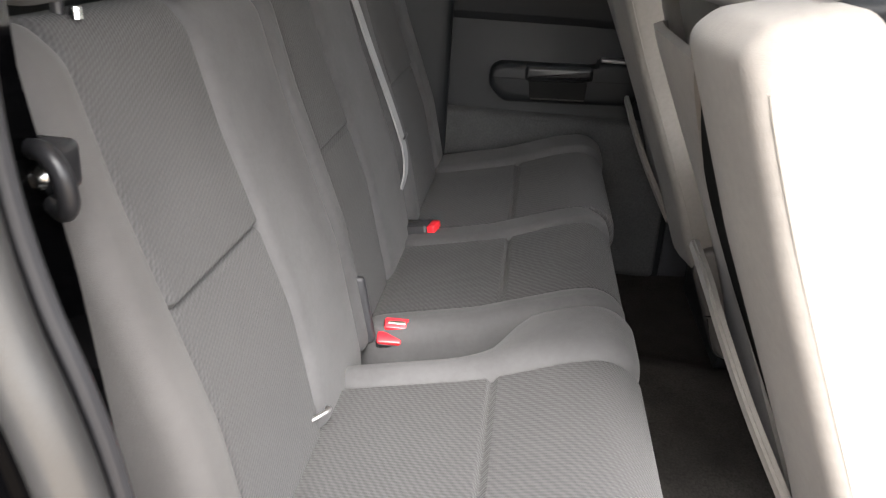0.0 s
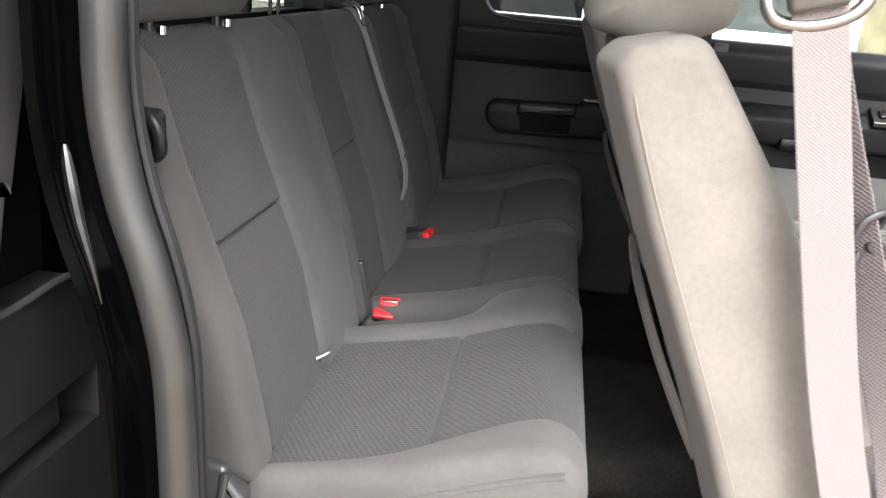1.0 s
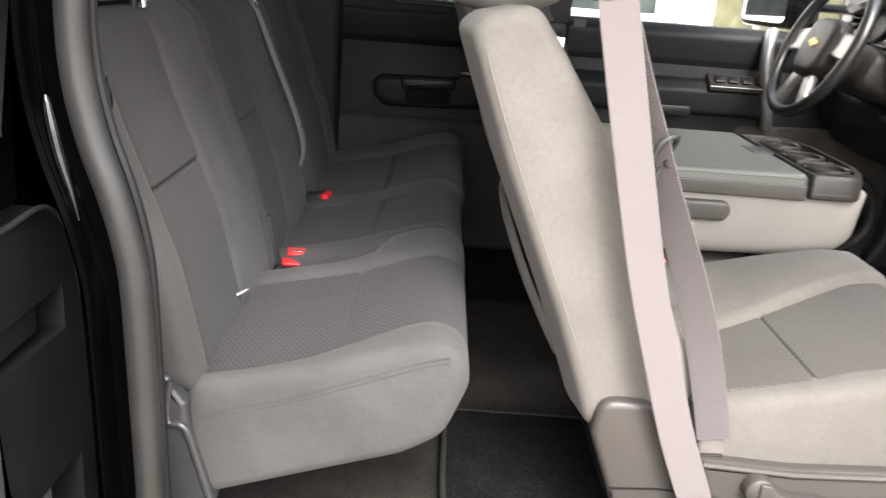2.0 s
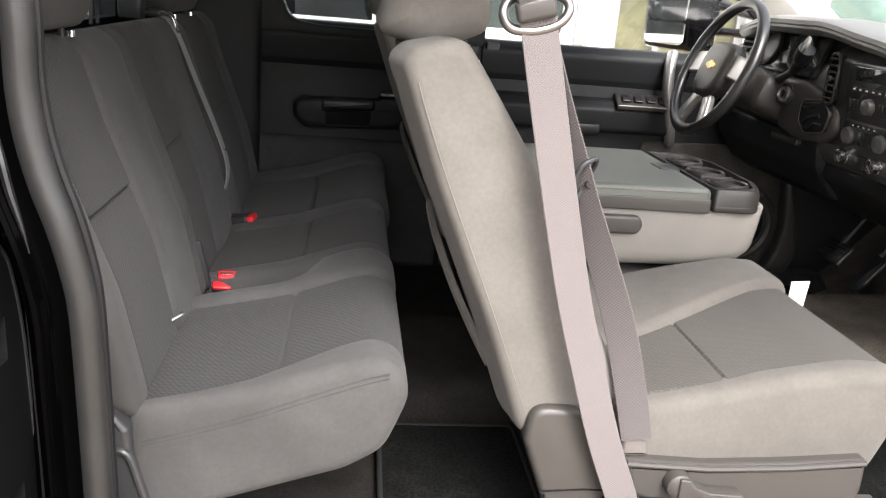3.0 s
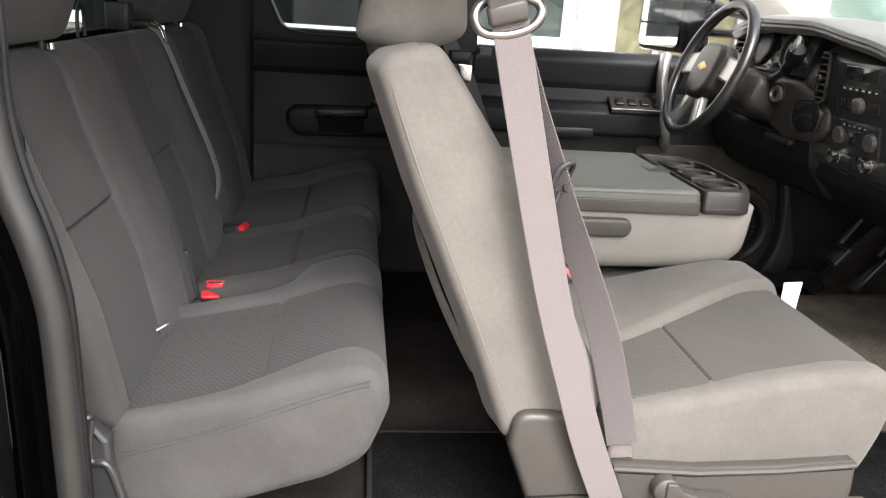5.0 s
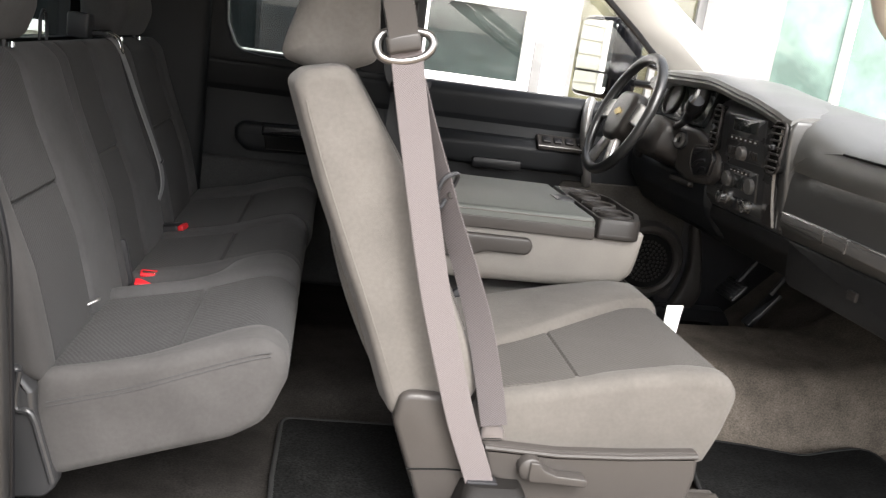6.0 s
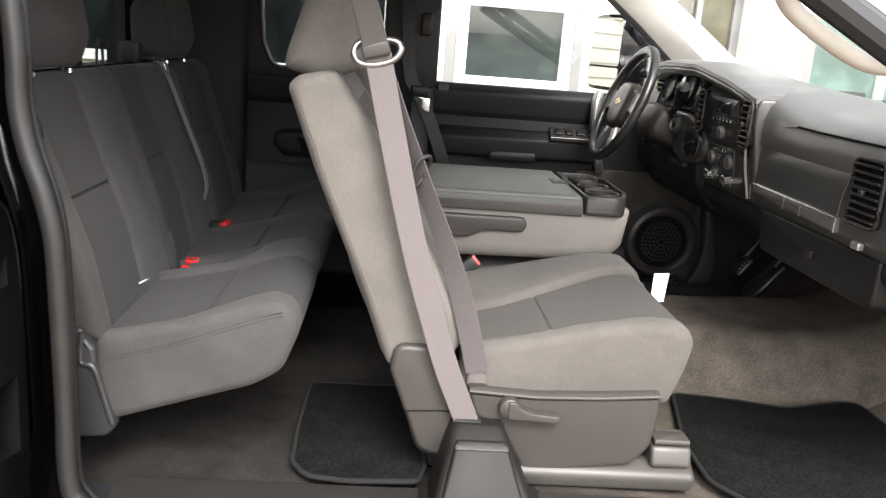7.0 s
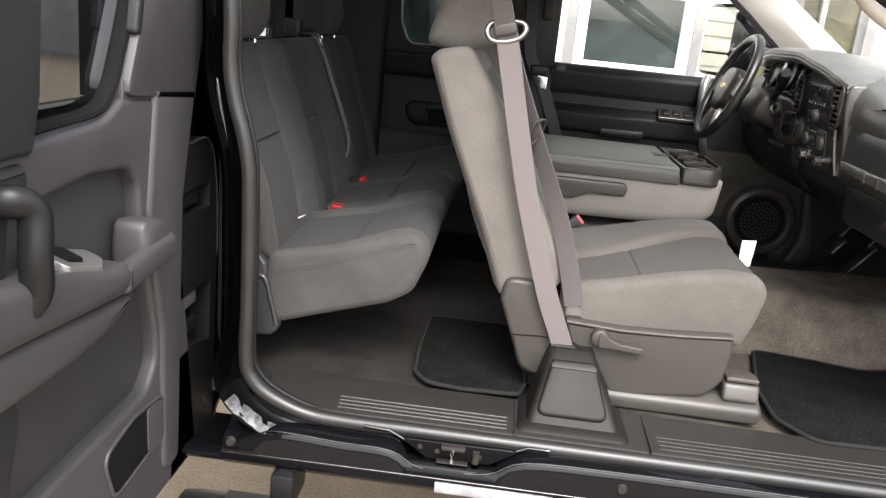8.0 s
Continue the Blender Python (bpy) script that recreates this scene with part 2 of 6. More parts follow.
JAMBPAINT = surface("jamb_paint", (0.004, 0.004, 0.005), 0.05, spec=0.25, vary=0.1, rough_vary=0.03)
BODYPAINT = surface("body_paint", (0.004, 0.004, 0.005), 0.05, spec=1.0, vary=0.1, rough_vary=0.03)
BODYPAINT.node_tree.nodes["Principled BSDF"].inputs["Coat Weight"].default_value = 1.0
BODYPAINT.node_tree.nodes["Principled BSDF"].inputs["Coat IOR"].default_value = 2.4
DARKGLASS = surface("dark_window_glass", (0.022, 0.030, 0.027), 0.05, spec=0.3, vary=0.7, scale=2.6)
MIRROR = surface("mirror_silver", (0.55, 0.56, 0.54), 0.02, metal=1.0, vary=0.01)


# ---- mesh helpers ----
def thing(name, at, label, category, kind="", group=""):
    ob = new(name)
    ob.empty_display_size = 0.05
    ob.location = at
    return tagged(ob, label, category, group, kind)


def finish(name, bm, material, smooth=35):
    bmesh.ops.recalc_face_normals(bm, faces=bm.faces)
    me = bpy.data.meshes.new(name)
    bm.to_mesh(me)
    bm.free()
    me.materials.append(material)
    if smooth:
        me.polygons.foreach_set("use_smooth", [True] * len(me.polygons))
        me.set_sharp_from_angle(angle=radians(smooth))
    return new(name, me)


def part(name, bm, material, parent, label="", smooth=35):
    """One mesh under a thing or a part; its points are given in the world's metres."""
    ob = finish(name, bm, material, smooth)
    ob.parent = parent
    base, up = Matrix.Identity(4), parent
    chain = []
    while up:
        chain.append(up)
        up = up.parent
    for o in reversed(chain):
        base = base @ o.matrix_parent_inverse @ Matrix.LocRotScale(o.location, o.rotation_euler, o.scale)
    ob.matrix_parent_inverse = base.inverted()
    return tagged(ob, label)


def solo(name, bm, material, label, category, kind="", smooth=35):
    return tagged(finish(name, bm, material, smooth), label, category, "", kind)


def merged(*bms):
    out = bmesh.new()
    for b in bms:
        vs = [out.verts.new(v.co) for v in b.verts]
        b.verts.index_update()
        for f in b.faces:
            try:
                out.faces.new([vs[v.index] for v in f.verts])
            except ValueError:
                pass
        b.free()
    return out


def rounded(pts, seg=4):
    """A polygon of (u, v, radius) with rounded corners."""
    out, n = [], len(pts)
    for i in range(n):
        p, a, b = Vector(pts[i][:2]), Vector(pts[i - 1][:2]), Vector(pts[(i + 1) % n][:2])
        r = pts[i][2] if len(pts[i]) > 2 else 0.0
        da, db = (a - p), (b - p)
        ang = da.angle(db)
        if r <= 0 or ang > math.pi - 0.05:
            out.append(p)
            continue
        cut = min(r / math.tan(ang / 2), da.length * 0.48, db.length * 0.48)
        p0, p1 = p + da.normalized() * cut, p + db.normalized() * cut
        for k in range(seg + 1):
            q = k / seg
            out.append(p0 * (1 - q) ** 2 + p * 2 * q * (1 - q) + p1 * q * q)
    return out


def resample(poly, step):
    out, n = [], len(poly)
    for i in range(n):
        a, b = poly[i], poly[(i + 1) % n]
        k = max(1, math.ceil((b - a).length / step))
        out += [a.lerp(b, j / k) for j in range(k)]
    return out


def spline(pts, per=6, closed=False):
    """A smooth line through points of any dimension (Catmull-Rom)."""
    P, out, n = [Vector(p) for p in pts], [], len(pts)
    idx = (lambda i: P[i % n]) if closed else (lambda i: P[min(max(i, 0), n - 1)])
    for i in range(n if closed else n - 1):
        a, b, c, d = idx(i - 1), idx(i), idx(i + 1), idx(i + 2)
        for k in range(per):
            t = k / per
            out.append(0.5 * (2 * b + (c - a) * t + (2 * a - 5 * b + 4 * c - d) * t * t + (3 * b - a - 3 * c + d) * t ** 3))
    if not closed:
        out.append(P[-1])
    return out


def slab(poly, axis, a, b, bev=0.0, nb=3, warp=None, cuts=0, step=0.0):
    """A polygon pushed along an axis from a to b, with rounded rims."""
    poly = [Vector(p[:2]) for p in poly]
    if step:
        poly = resample(poly, step)
    n = len(poly)
    area = sum(poly[i].x * poly[(i + 1) % n].y - poly[(i + 1) % n].x * poly[i].y for i in range(n))
    if area < 0:
        poly.reverse()
    nor = []
    for i in range(n):
        e0, e1 = (poly[i] - poly[i - 1]), (poly[(i + 1) % n] - poly[i])
        n0, n1 = Vector((e0.y, -e0.x)), Vector((e1.y, -e1.x))
        n0, n1 = n0.normalized() if n0.length else n0, n1.normalized() if n1.length else n1
        v = n0 + n1
        nor.append(v / max(0.5, 1 + n0.dot(n1)) if v.length else n0)
    if bev > 0:
        rings = [(a + bev * (1 - math.cos(k / nb * math.pi / 2)), bev * (1 - math.sin(k / nb * math.pi / 2))) for k in range(nb + 1)]
        mid = [(a + bev + (b - a - 2 * bev) * (k + 1) / (cuts + 1), 0) for k in range(cuts)]
        rings = rings + mid + [(a + b - t, i) for t, i in reversed(rings)]
    else:
        rings = [(a, 0)] + [(a + (b - a) * (k + 1) / (cuts + 1), 0) for k in range(cuts)] + [(b, 0)]
    bm = bmesh.new()

    def put(u, v, t):
        p = Vector((u, t, v)) if axis == "y" else Vector((t, u, v)) if axis == "x" else Vector((u, v, t))
        return bm.verts.new(warp(p) if warp else p)

    def inset(ins):
        line = [poly[i] - nor[i] * ins for i in range(n)]
        for _ in range(int(24 * ins / bev) if bev > 0.012 and n > 12 else 0):
            line = [line[i] * 0.5 + (line[i - 1] + line[(i + 1) % n]) * 0.25 for i in range(n)]
        return line

    made = [[put(*p, t) for p in inset(ins)] for t, ins in rings]
    for r0, r1 in zip(made, made[1:]):
        for i in range(n):
            bm.faces.new((r0[i], r0[(i + 1) % n], r1[(i + 1) % n], r1[i]))
    bm.faces.new(made[0]), bm.faces.new(made[-1])
    return bm


def box(x0, x1, y0, y1, z0, z1, bev=0.0, nb=2, warp=None, cuts=0):
    return slab(rounded([(x0, y0, bev), (x1, y0, bev), (x1, y1, bev), (x0, y1, bev)]), "z", z0, z1, bev, nb, warp, cuts)


def tube(pts, r, seg=10, closed=False, flat=1.0, up=(0, 0, 1), caps=True):
    """A round or flattened bar along a line of points."""
    P = [Vector(p) for p in pts]
    bm, rings, n = bmesh.new(), [], len(P)
    for i in range(n):
        d = (P[(i + 1) % n] - P[i - 1]) if closed else (P[min(i + 1, n - 1)] - P[max(i - 1, 0)])
        d.normalize()
        s = d.cross(Vector(up))
        s = s.normalized() if s.length > 1e-4 else d.orthogonal().normalized()
        w = s.cross(d)
        rr = r[i] if isinstance(r, (list, tuple)) else r
        rings.append([bm.verts.new(P[i] + (s * math.cos(k / seg * math.tau) + w * math.sin(k / seg * math.tau) * flat) * rr) for k in range(seg)])
    for i in range(n if closed else n - 1):
        a, b = rings[i], rings[(i + 1) % n]
        for k in range(seg):
            bm.faces.new((a[k], a[(k + 1) % seg], b[(k + 1) % seg], b[k]))
    if not closed and caps:
        bm.faces.new(rings[0]), bm.faces.new(rings[-1])
    return bm


def ribbon(pts, width, thick, across):
    """A flat strap; across gives the direction of its width, one for all points or one a point."""
    P = [Vector(p) for p in pts]
    bm, rings, n = bmesh.new(), [], len(P)
    for i in range(n):
        d = (P[min(i + 1, n - 1)] - P[max(i - 1, 0)]).normalized()
        s = Vector(across[i] if isinstance(across, list) else across)
        s = (s - d * s.dot(d)).normalized()
        w = s.cross(d) * thick / 2
        h = s * width / 2
        rings.append([bm.verts.new(P[i] + v) for v in (-h - w * 0.3, -h * 0.96 - w, h * 0.96 - w, h - w * 0.3, h + w * 0.3, h * 0.96 + w, -h * 0.96 + w, -h + w * 0.3)])
    for a, b in zip(rings, rings[1:]):
        for k in range(8):
            bm.faces.new((a[k], a[(k + 1) % 8], b[(k + 1) % 8], b[k]))
    bm.faces.new(rings[0]), bm.faces.new(rings[-1])
    return bm


def lathe(profile, m, seg=28):
    """A (radius, height) line turned round the z axis of the pose m."""
    bm, rings = bmesh.new(), []
    for r, h in profile:
        if r < 1e-5:
            rings.append([bm.verts.new(m @ Vector((0, 0, h)))])
        else:
            rings.append([bm.verts.new(m @ Vector((r * math.cos(k / seg * math.tau), r * math.sin(k / seg * math.tau), h))) for k in range(seg)])
    for a, b in zip(rings, rings[1:]):
        for k in range(seg):
            q = [a[k % len(a)], a[(k + 1) % len(a)], b[(k + 1) % len(b)], b[k % len(b)]]
            q = list(dict.fromkeys(q))
            if len(q) > 2:
                bm.faces.new(q)
    for ring in (rings[0], rings[-1]):
        if len(ring) > 2:
            bm.faces.new(ring)
    return bm


def moved(bm, m):
    bmesh.ops.transform(bm, matrix=m, verts=bm.verts)
    return bm


def frame_of(o, xa, ya):
    """A pose with origin o, x along xa and y near ya."""
    x = Vector(xa).normalized()
    z = x.cross(Vector(ya)).normalized()
    y = z.cross(x)
    return Matrix(((x.x, y.x, z.x, o[0]), (x.y, y.y, z.y, o[1]), (x.z, y.z, z.z, o[2]), (0, 0, 0, 1)))


def sheet(lines, thick=0.0, inward=(0, 0, 1)):
    """A lofted sheet through several lines with the same number of points."""
    bm = bmesh.new()
    rows = [[bm.verts.new(Vector(p)) for p in line] for line in lines]
    off = Vector(inward) * thick
    back = [[bm.verts.new(Vector(p) + off) for p in line] for line in lines] if thick else []
    for rr in (rows, back):
        for a, b in zip(rr, rr[1:]):
            for i in range(len(a) - 1):
                bm.faces.new((a[i], a[i + 1], b[i + 1], b[i]))
    if thick:
        rim = [r[0] for r in rows] + rows[-1][1:] + [r[-1] for r in reversed(rows[:-1])] + list(reversed(rows[0][1:-1]))
        rib = [r[0] for r in back] + back[-1][1:] + [r[-1] for r in reversed(back[:-1])] + list(reversed(back[0][1:-1]))
        for i in range(len(rim)):
            bm.faces.new((rim[i], rim[(i + 1) % len(rim)], rib[(i + 1) % len(rib)], rib[i]))
    return bm


# ---- ground and the building across the lot ----
def smooth01(a, b, v):
    q = min(max((v - a) / (b - a), 0.0), 1.0)
    return q * q * (3 - 2 * q)


solo("ground", box(-120, 120, -120, 120, -0.3, 0.0), CONCRETE, "tan stained concrete lot under the truck", "ground", "structure", smooth=0)

# Added wall out of view; its pale tone brightens reflections in the body paint.
backdrop = thing("backdrop", (0, -16, 0), "unseen pale wall added round the lot for reflections", "backdrop", "structure")
LOTWALL = surface("lot_wall", (0.52, 0.53, 0.53), 0.9, vary=0.3, scale=0.6, grain=0.1, grain_scale=12)
for bx in (box(-30, 30, -16.5, -16, 0, 1.9), box(-22.5, -22, -16, 30, 0, 1.9), box(24, 24.5, -16, 30, 0, 1.9)):
    part("wall_face", bx, LOTWALL, backdrop, smooth=0)

FY = 5.5
building = thing("building", (2, FY + 0.3, 0), "white building with framed sash windows and a glazed shop front", "building")


def wall_with_hole(x0, x1, z0, z1, hx0, hx1, hz0, hz1, y0, y1):
    return merged(box(x0, hx0, y0, y1, z0, z1), box(hx1, x1, y0, y1, z0, z1), box(hx0, hx1, y0, y1, z0, hz0), box(hx0, hx1, y0, y1, hz1, z1))


part("wall", box(-9.0, -1.75, FY + 0.02, FY + 0.2, 0, 3.6), SIDING, building, "weathered beige lap siding", smooth=0)
for k in range(24):
    part("siding_board", slab([(FY + 0.0, 0.15 * k), (FY + 0.02, 0.15 * k), (FY + 0.02, 0.15 * k + 0.15), (FY + 0.015, 0.15 * k + 0.15)], "x", -9.0, -1.75), SIDING, building, smooth=0)
part("wall", wall_with_hole(-1.75, 2.03, 0, 3.6, 0.80, 1.73, 1.22, 2.5, FY, FY + 0.2), WHITE, building, smooth=0)
entry = part("entry_front", wall_with_hole(2.03, 3.12, 0, 3.6, 2.10, 3.05, 0.3, 3.2, FY + 0.10, FY + 0.2), GREYTRIM, building, "grey framed glazed entry", smooth=0)
part("pane", box(2.09, 3.06, FY + 0.14, FY + 0.15, 0.29, 3.21), OLIVEGLASS, entry, "glass with olive reflections painted in")
for xm in (2.42, 2.76):
    part("mullion", box(xm - 0.025, xm + 0.025, FY + 0.09, FY + 0.16, 0.3, 3.2, 0.004), GREYTRIM, entry)
part("column", box(3.12, 3.60, FY - 0.1, FY + 0.5, 0, 3.6, 0.01), WHITE, building)
part("wall", box(-9.0, 12.0, FY + 0.55, FY + 0.7, 0, 3.6), SIDING, building, smooth=0)
part("roof", box(-9.3, 12.3, FY - 0.5, FY + 6, 3.6, 3.85, 0.02), GREYTRIM, building)
win = part("window", wall_with_hole(0.80, 1.73, 1.24, 2.48, 0.885, 1.64, 1.335, 1.875, FY - 0.03, FY + 0.02), WHITE, building, "white double-hung sash window")
part("meeting_rail", box(0.86, 1.66, FY - 0.04, FY + 0.0, 1.885, 1.93, 0.004), WHITE, win)
part("pane", box(0.88, 1.65, FY + 0.022, FY + 0.03, 1.33, 2.45), DARKGLASS, win)
for xa, xb in ((0.715, 0.795), (1.735, 1.815)):
    part("shutter_strip", box(xa, xb, FY - 0.025, FY - 0.002, 1.2, 2.6, 0.004), GREYTRIM, building, "grey trim strip")
shop = part("shop_front", wall_with_hole(3.62, 6.4, 0.0, 3.3, 3.74, 6.3, 0.5, 3.1, FY + 0.02, FY + 0.12), GREYTRIM, building, "dark framed glazed shop front", smooth=0)
part("pane", box(3.73, 6.31, FY + 0.06, FY + 0.07, 0.49, 3.11), surface("shop_glass", (0.16, 0.24, 0.21), 0.08, vary=0.5, scale=1.5), shop)
for xm in (4.35, 5.0, 5.65):
    part("mullion", box(xm - 0.03, xm + 0.03, FY, FY + 0.1, 0.5, 3.1, 0.004), WHITE, shop)
for xa, xb, za, zb in ((-0.95, 0.30, 1.24, 2.48), (-2.7, -1.7, 1.24, 2.48), (-5.0, -4.0, 1.24, 2.48)):
    w = part("window", wall_with_hole(xa, xb, za, zb, xa + 0.08, xb - 0.08, za + 0.08, zb - 0.08, FY - 0.03, FY - 0.001), WHITE, building, "white sash window")
    part("pane", box(xa + 0.07, xb - 0.07, FY - 0.02, FY - 0.012, za + 0.07, zb - 0.07), DEEPGLASS, w)

# ---- cab shell ----
FLOOR = 0.69


def floor_z(x, y):
    hump = smooth01(0.74, 0.87, y) * (1 - smooth01(1.20, 1.34, y))
    z = FLOOR + hump * (0.05 + 0.115 * smooth01(0.45, 1.05, x)) + 0.006 * math.sin(9 * x + 5 * y)
    z += 0.30 * smooth01(1.62, 2.05, x)
    z += 0.16 * smooth01(-0.05, -0.35, x) * smooth01(0.6, 0.9, y)
    return z


xs = [-0.62 + 0.035 * k for k in range(77)]
ys = [0.165 + 0.034 * k for k in range(49)]
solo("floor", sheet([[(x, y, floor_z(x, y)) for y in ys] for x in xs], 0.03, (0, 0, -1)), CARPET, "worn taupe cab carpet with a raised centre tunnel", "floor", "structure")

# sill, rocker and body side
rocker = thing("rocker_panel", (0.7, 0.0, 0.6), "gloss black painted rocker panel below the door opening", "car body", "structure")
prof = spline([(0.19, 0.665), (0.10, 0.662), (0.065, 0.668), (0.04, 0.645), (0.018, 0.64), (0.0, 0.628), (-0.008, 0.60), (0.004, 0.575), (0.05, 0.552), (0.19, 0.55)], 3)
part("panel", slab(prof, "x", -0.20, 2.3), PAINT, rocker)
part("panel", slab(spline([(0.2, 0.58), (0.08, 0.59), (0.0, 0.60), (-0.01, 0.585), (0.03, 0.57), (0.2, 0.57)], 3), "x", -0.75, -0.20), PAINT, rocker)
for xb, zb in ((0.655, 0.642), (-0.181, 0.630)):
    part("rubber_plug", lathe([(0.0, 0.004), (0.008, 0.004), (0.010, 0.0), (0.012, -0.004)], frame_of((xb, -0.011, zb), (1, 0, 0), (0, 0, 1)), 16), GREYPL, rocker)
ridge_a = [(-0.20, 0.62), (-0.12, 0.655), (-0.071, 0.664), (0.052, 0.658), (0.163, 0.655), (0.232, 0.624), (0.371, 0.629), (0.450, 0.667), (0.650, 0.674), (0.882, 0.674), (1.30, 0.674), (2.2, 0.674)]
rl = spline(ridge_a, 4)
part("upper_flange", sheet([[(x, 0.062, max(z + 0.006, 0.664)) for x, z in rl], [(x, 0.030, z + 0.006) for x, z in rl], [(x, 0.010, z + 0.003) for x, z in rl], [(x, 0.002, z) for x, z in rl], [(x, -0.002, z - 0.005) for x, z in rl],
     [(x, -0.005, z - 0.020) for x, z in rl], [(x, -0.010, 0.612) for x, z in rl], [(x, -0.011, 0.604) for x, z in rl], [(x, -0.006, 0.585) for x, z in rl], [(x, 0.03, 0.560) for x, z in rl]], 0.004, (0, 1, -0.3)), JAMBPAINT, rocker)
# Highlights of the ridge and crease, added as thin metal lines.
part("ridge_glint", tube([(x, 0.0005, z - 0.0005) for x, z in rl], 0.0028, 8, up=(0, 1, 0)), EDGEGLINT, rocker, "highlight line along the ridge")
part("crease_glint", tube([(-0.2, -0.0105, 0.606), (0.05, -0.0105, 0.608), (0.28, -0.0105, 0.609), (0.7, -0.0105, 0.610), (2.2, -0.0105, 0.611)], 0.0022, 10, up=(0, 1, 0)), EDGEGLINT, rocker)
part("latch_lip", tube([(0.10, 0.03, 0.688), (0.155, 0.03, 0.685), (0.239, 0.02, 0.650), (0.379, 0.02, 0.656), (0.454, 0.03, 0.686), (0.5, 0.03, 0.686)], 0.004, 10, up=(0, 1, 0)), JAMBPAINT, rocker)
part("bare_strip", box(0.265, 0.518, -0.016, 0.02, 0.578, 0.602, 0.003), surface("scuffed_primer", (0.26, 0.25, 0.265), 0.5, vary=0.3, scale=30), rocker, "scuffed pale sill strip")
sill = thing("sill_trim", (0.7, 0.12, 0.68), "charcoal plastic sill trim with ridged scuff plates", "sill trim", "structure")
sp = rounded([(0.225, 0.66, 0), (0.225, 0.706, 0.006), (0.06, 0.70, 0.012), (0.035, 0.672, 0.01), (0.06, 0.662, 0)], 3)
part("trim", slab(sp, "x", -0.145, 2.1), GREYPL, sill)
for xa, xb in ((0.03, 0.405), (0.74, 1.30)):
    for k in range(4):
        yy = 0.076 + 0.0165 * k
        part("ridge", box(xa - 0.001 * k, xb, yy, yy + 0.0017, 0.699 + 0.0006 * k, 0.7022 + 0.0006 * k, 0.0005), STEEL if xa < 0.5 else TRACK, sill, "bright worn ridge")
for xj in (0.422, 0.715):
    part("joint", box(xj, xj + 0.003, 0.05, 0.22, 0.690, 0.7075), DARKPL, sill)

# door opening of the near side
OPEN = [(-0.236, 1.80), (-0.232, 1.62), (-0.226, 1.50), (-0.226, 1.435), (-0.222, 1.388), (-0.212, 1.340), (-0.198, 1.295), (-0.187, 1.25), (-0.180, 1.20), (-0.177, 1.10), (-0.174, 0.95), (-0.172, 0.80),
        (-0.155, 0.752), (-0.113, 0.718), (-0.04, 0.690), (0.04, 0.682), (0.20, 0.682), (0.41, 0.682), (0.9, 0.682), (1.5, 0.682), (1.66, 0.70), (1.75, 0.78), (1.78, 0.9)]
seal = solo("door_seal", tube([(x, 0.05, z) for x, z in spline(OPEN, 8)], 0.0165, 20, up=(0, 1, 0)), SEALRUBBER, "grey rubber weather seal round the door opening", "door seal", "structure")
solo("seal_lip", tube([(x + 0.011, 0.070, z + 0.009) for x, z in spline(OPEN[:18], 6)], 0.0055, 8, up=(0, 1, 0)), MATTE, "thin dark inner lip of the door seal", "door seal", "structure")
jamb = thing("body_side", (-0.4, 0.0, 0.9), "gloss black painted door jamb and cab corner", "car body", "structure")
jl = spline([(x, z) for x, z in OPEN[:16]], 4)
part("jamb", sheet([[(x - 0.005, 0.058, z) for x, z in jl], [(x - 0.02, 0.042, z - 0.004) for x, z in jl], [(x - 0.045, 0.036, z - 0.010) for x, z in jl],
                    [(x - 0.054, 0.045, z - 0.014) for x, z in jl], [(x - 0.058, 0.14, z - 0.016) for x, z in jl]], 0.004, (0.5, 1, 0)), BLACKJAMB, jamb)
ol = [Vector(p) for p in spline([(x, z) for x, z in OPEN[:18]], 5)]
on = []
for i, p in enumerate(ol):
    d = (ol[min(i + 1, len(ol) - 1)] - ol[max(i - 1, 0)]).normalized()
    on.append(Vector((d.y, -d.x)))
sweep = [[(p.x + n.x * o * q, yy, p.y + n.y * o * q) for p, n, q in zip(ol, on, [0.35 + 0.40 * (1 - smooth01(0.74, 0.92, v.y)) for v in ol])] for o, yy in ((0.006, 0.055), (0.014, 0.046), (0.028, 0.040), (0.044, 0.030), (0.058, 0.012), (0.068, 0.002), (0.080, -0.003))]
part("sweep", sheet(sweep, 0.004, (0.3, 1, 0.3)), BLACKJAMB, jamb)
part("inner_pillar", slab([(-0.60, 0.55), (-0.30, 0.55), (-0.245, 0.72), (-0.238, 1.1), (-0.262, 1.30), (-0.285, 1.43), (-0.30, 1.82), (-0.60, 1.82)], "y", 0.172, 0.20), BLACKJAMB, jamb)
part("quarter_panel", slab([(-0.75, 0.5), (-0.34, 0.5), (-0.31, 0.72), (-0.31, 1.1), (-0.35, 1.35), (-0.37, 1.80), (-0.75, 1.80)], "y", 0.0, 0.05), BODYPAINT, jamb)
# The streak reflected in the jamb, built as a tapered metal bar.
jamb_glint = [(x - 0.017 - 0.004 * (1.39 - z) / 0.11, 0.016 - 0.006 * (1.39 - z) / 0.11, z) for x, z in spline([(x, z) for x, z in OPEN[:16]], 12) if 1.275 < z < 1.392]
part("jamb_glint", tube(jamb_glint, [0.0010 + 0.0046 * math.sin(math.pi * ((k + 0.5) / len(jamb_glint)) ** 0.6) for k in range(len(jamb_glint))], 10, up=(0, 1, 0)), EDGEGLINT, jamb, "reflection streak on the jamb, modelled as a bright bar")
# Ragged pale patch low on the jamb corner.
worn = [i for i, p in enumerate(ol) if 0.697 < p.y < 0.752]
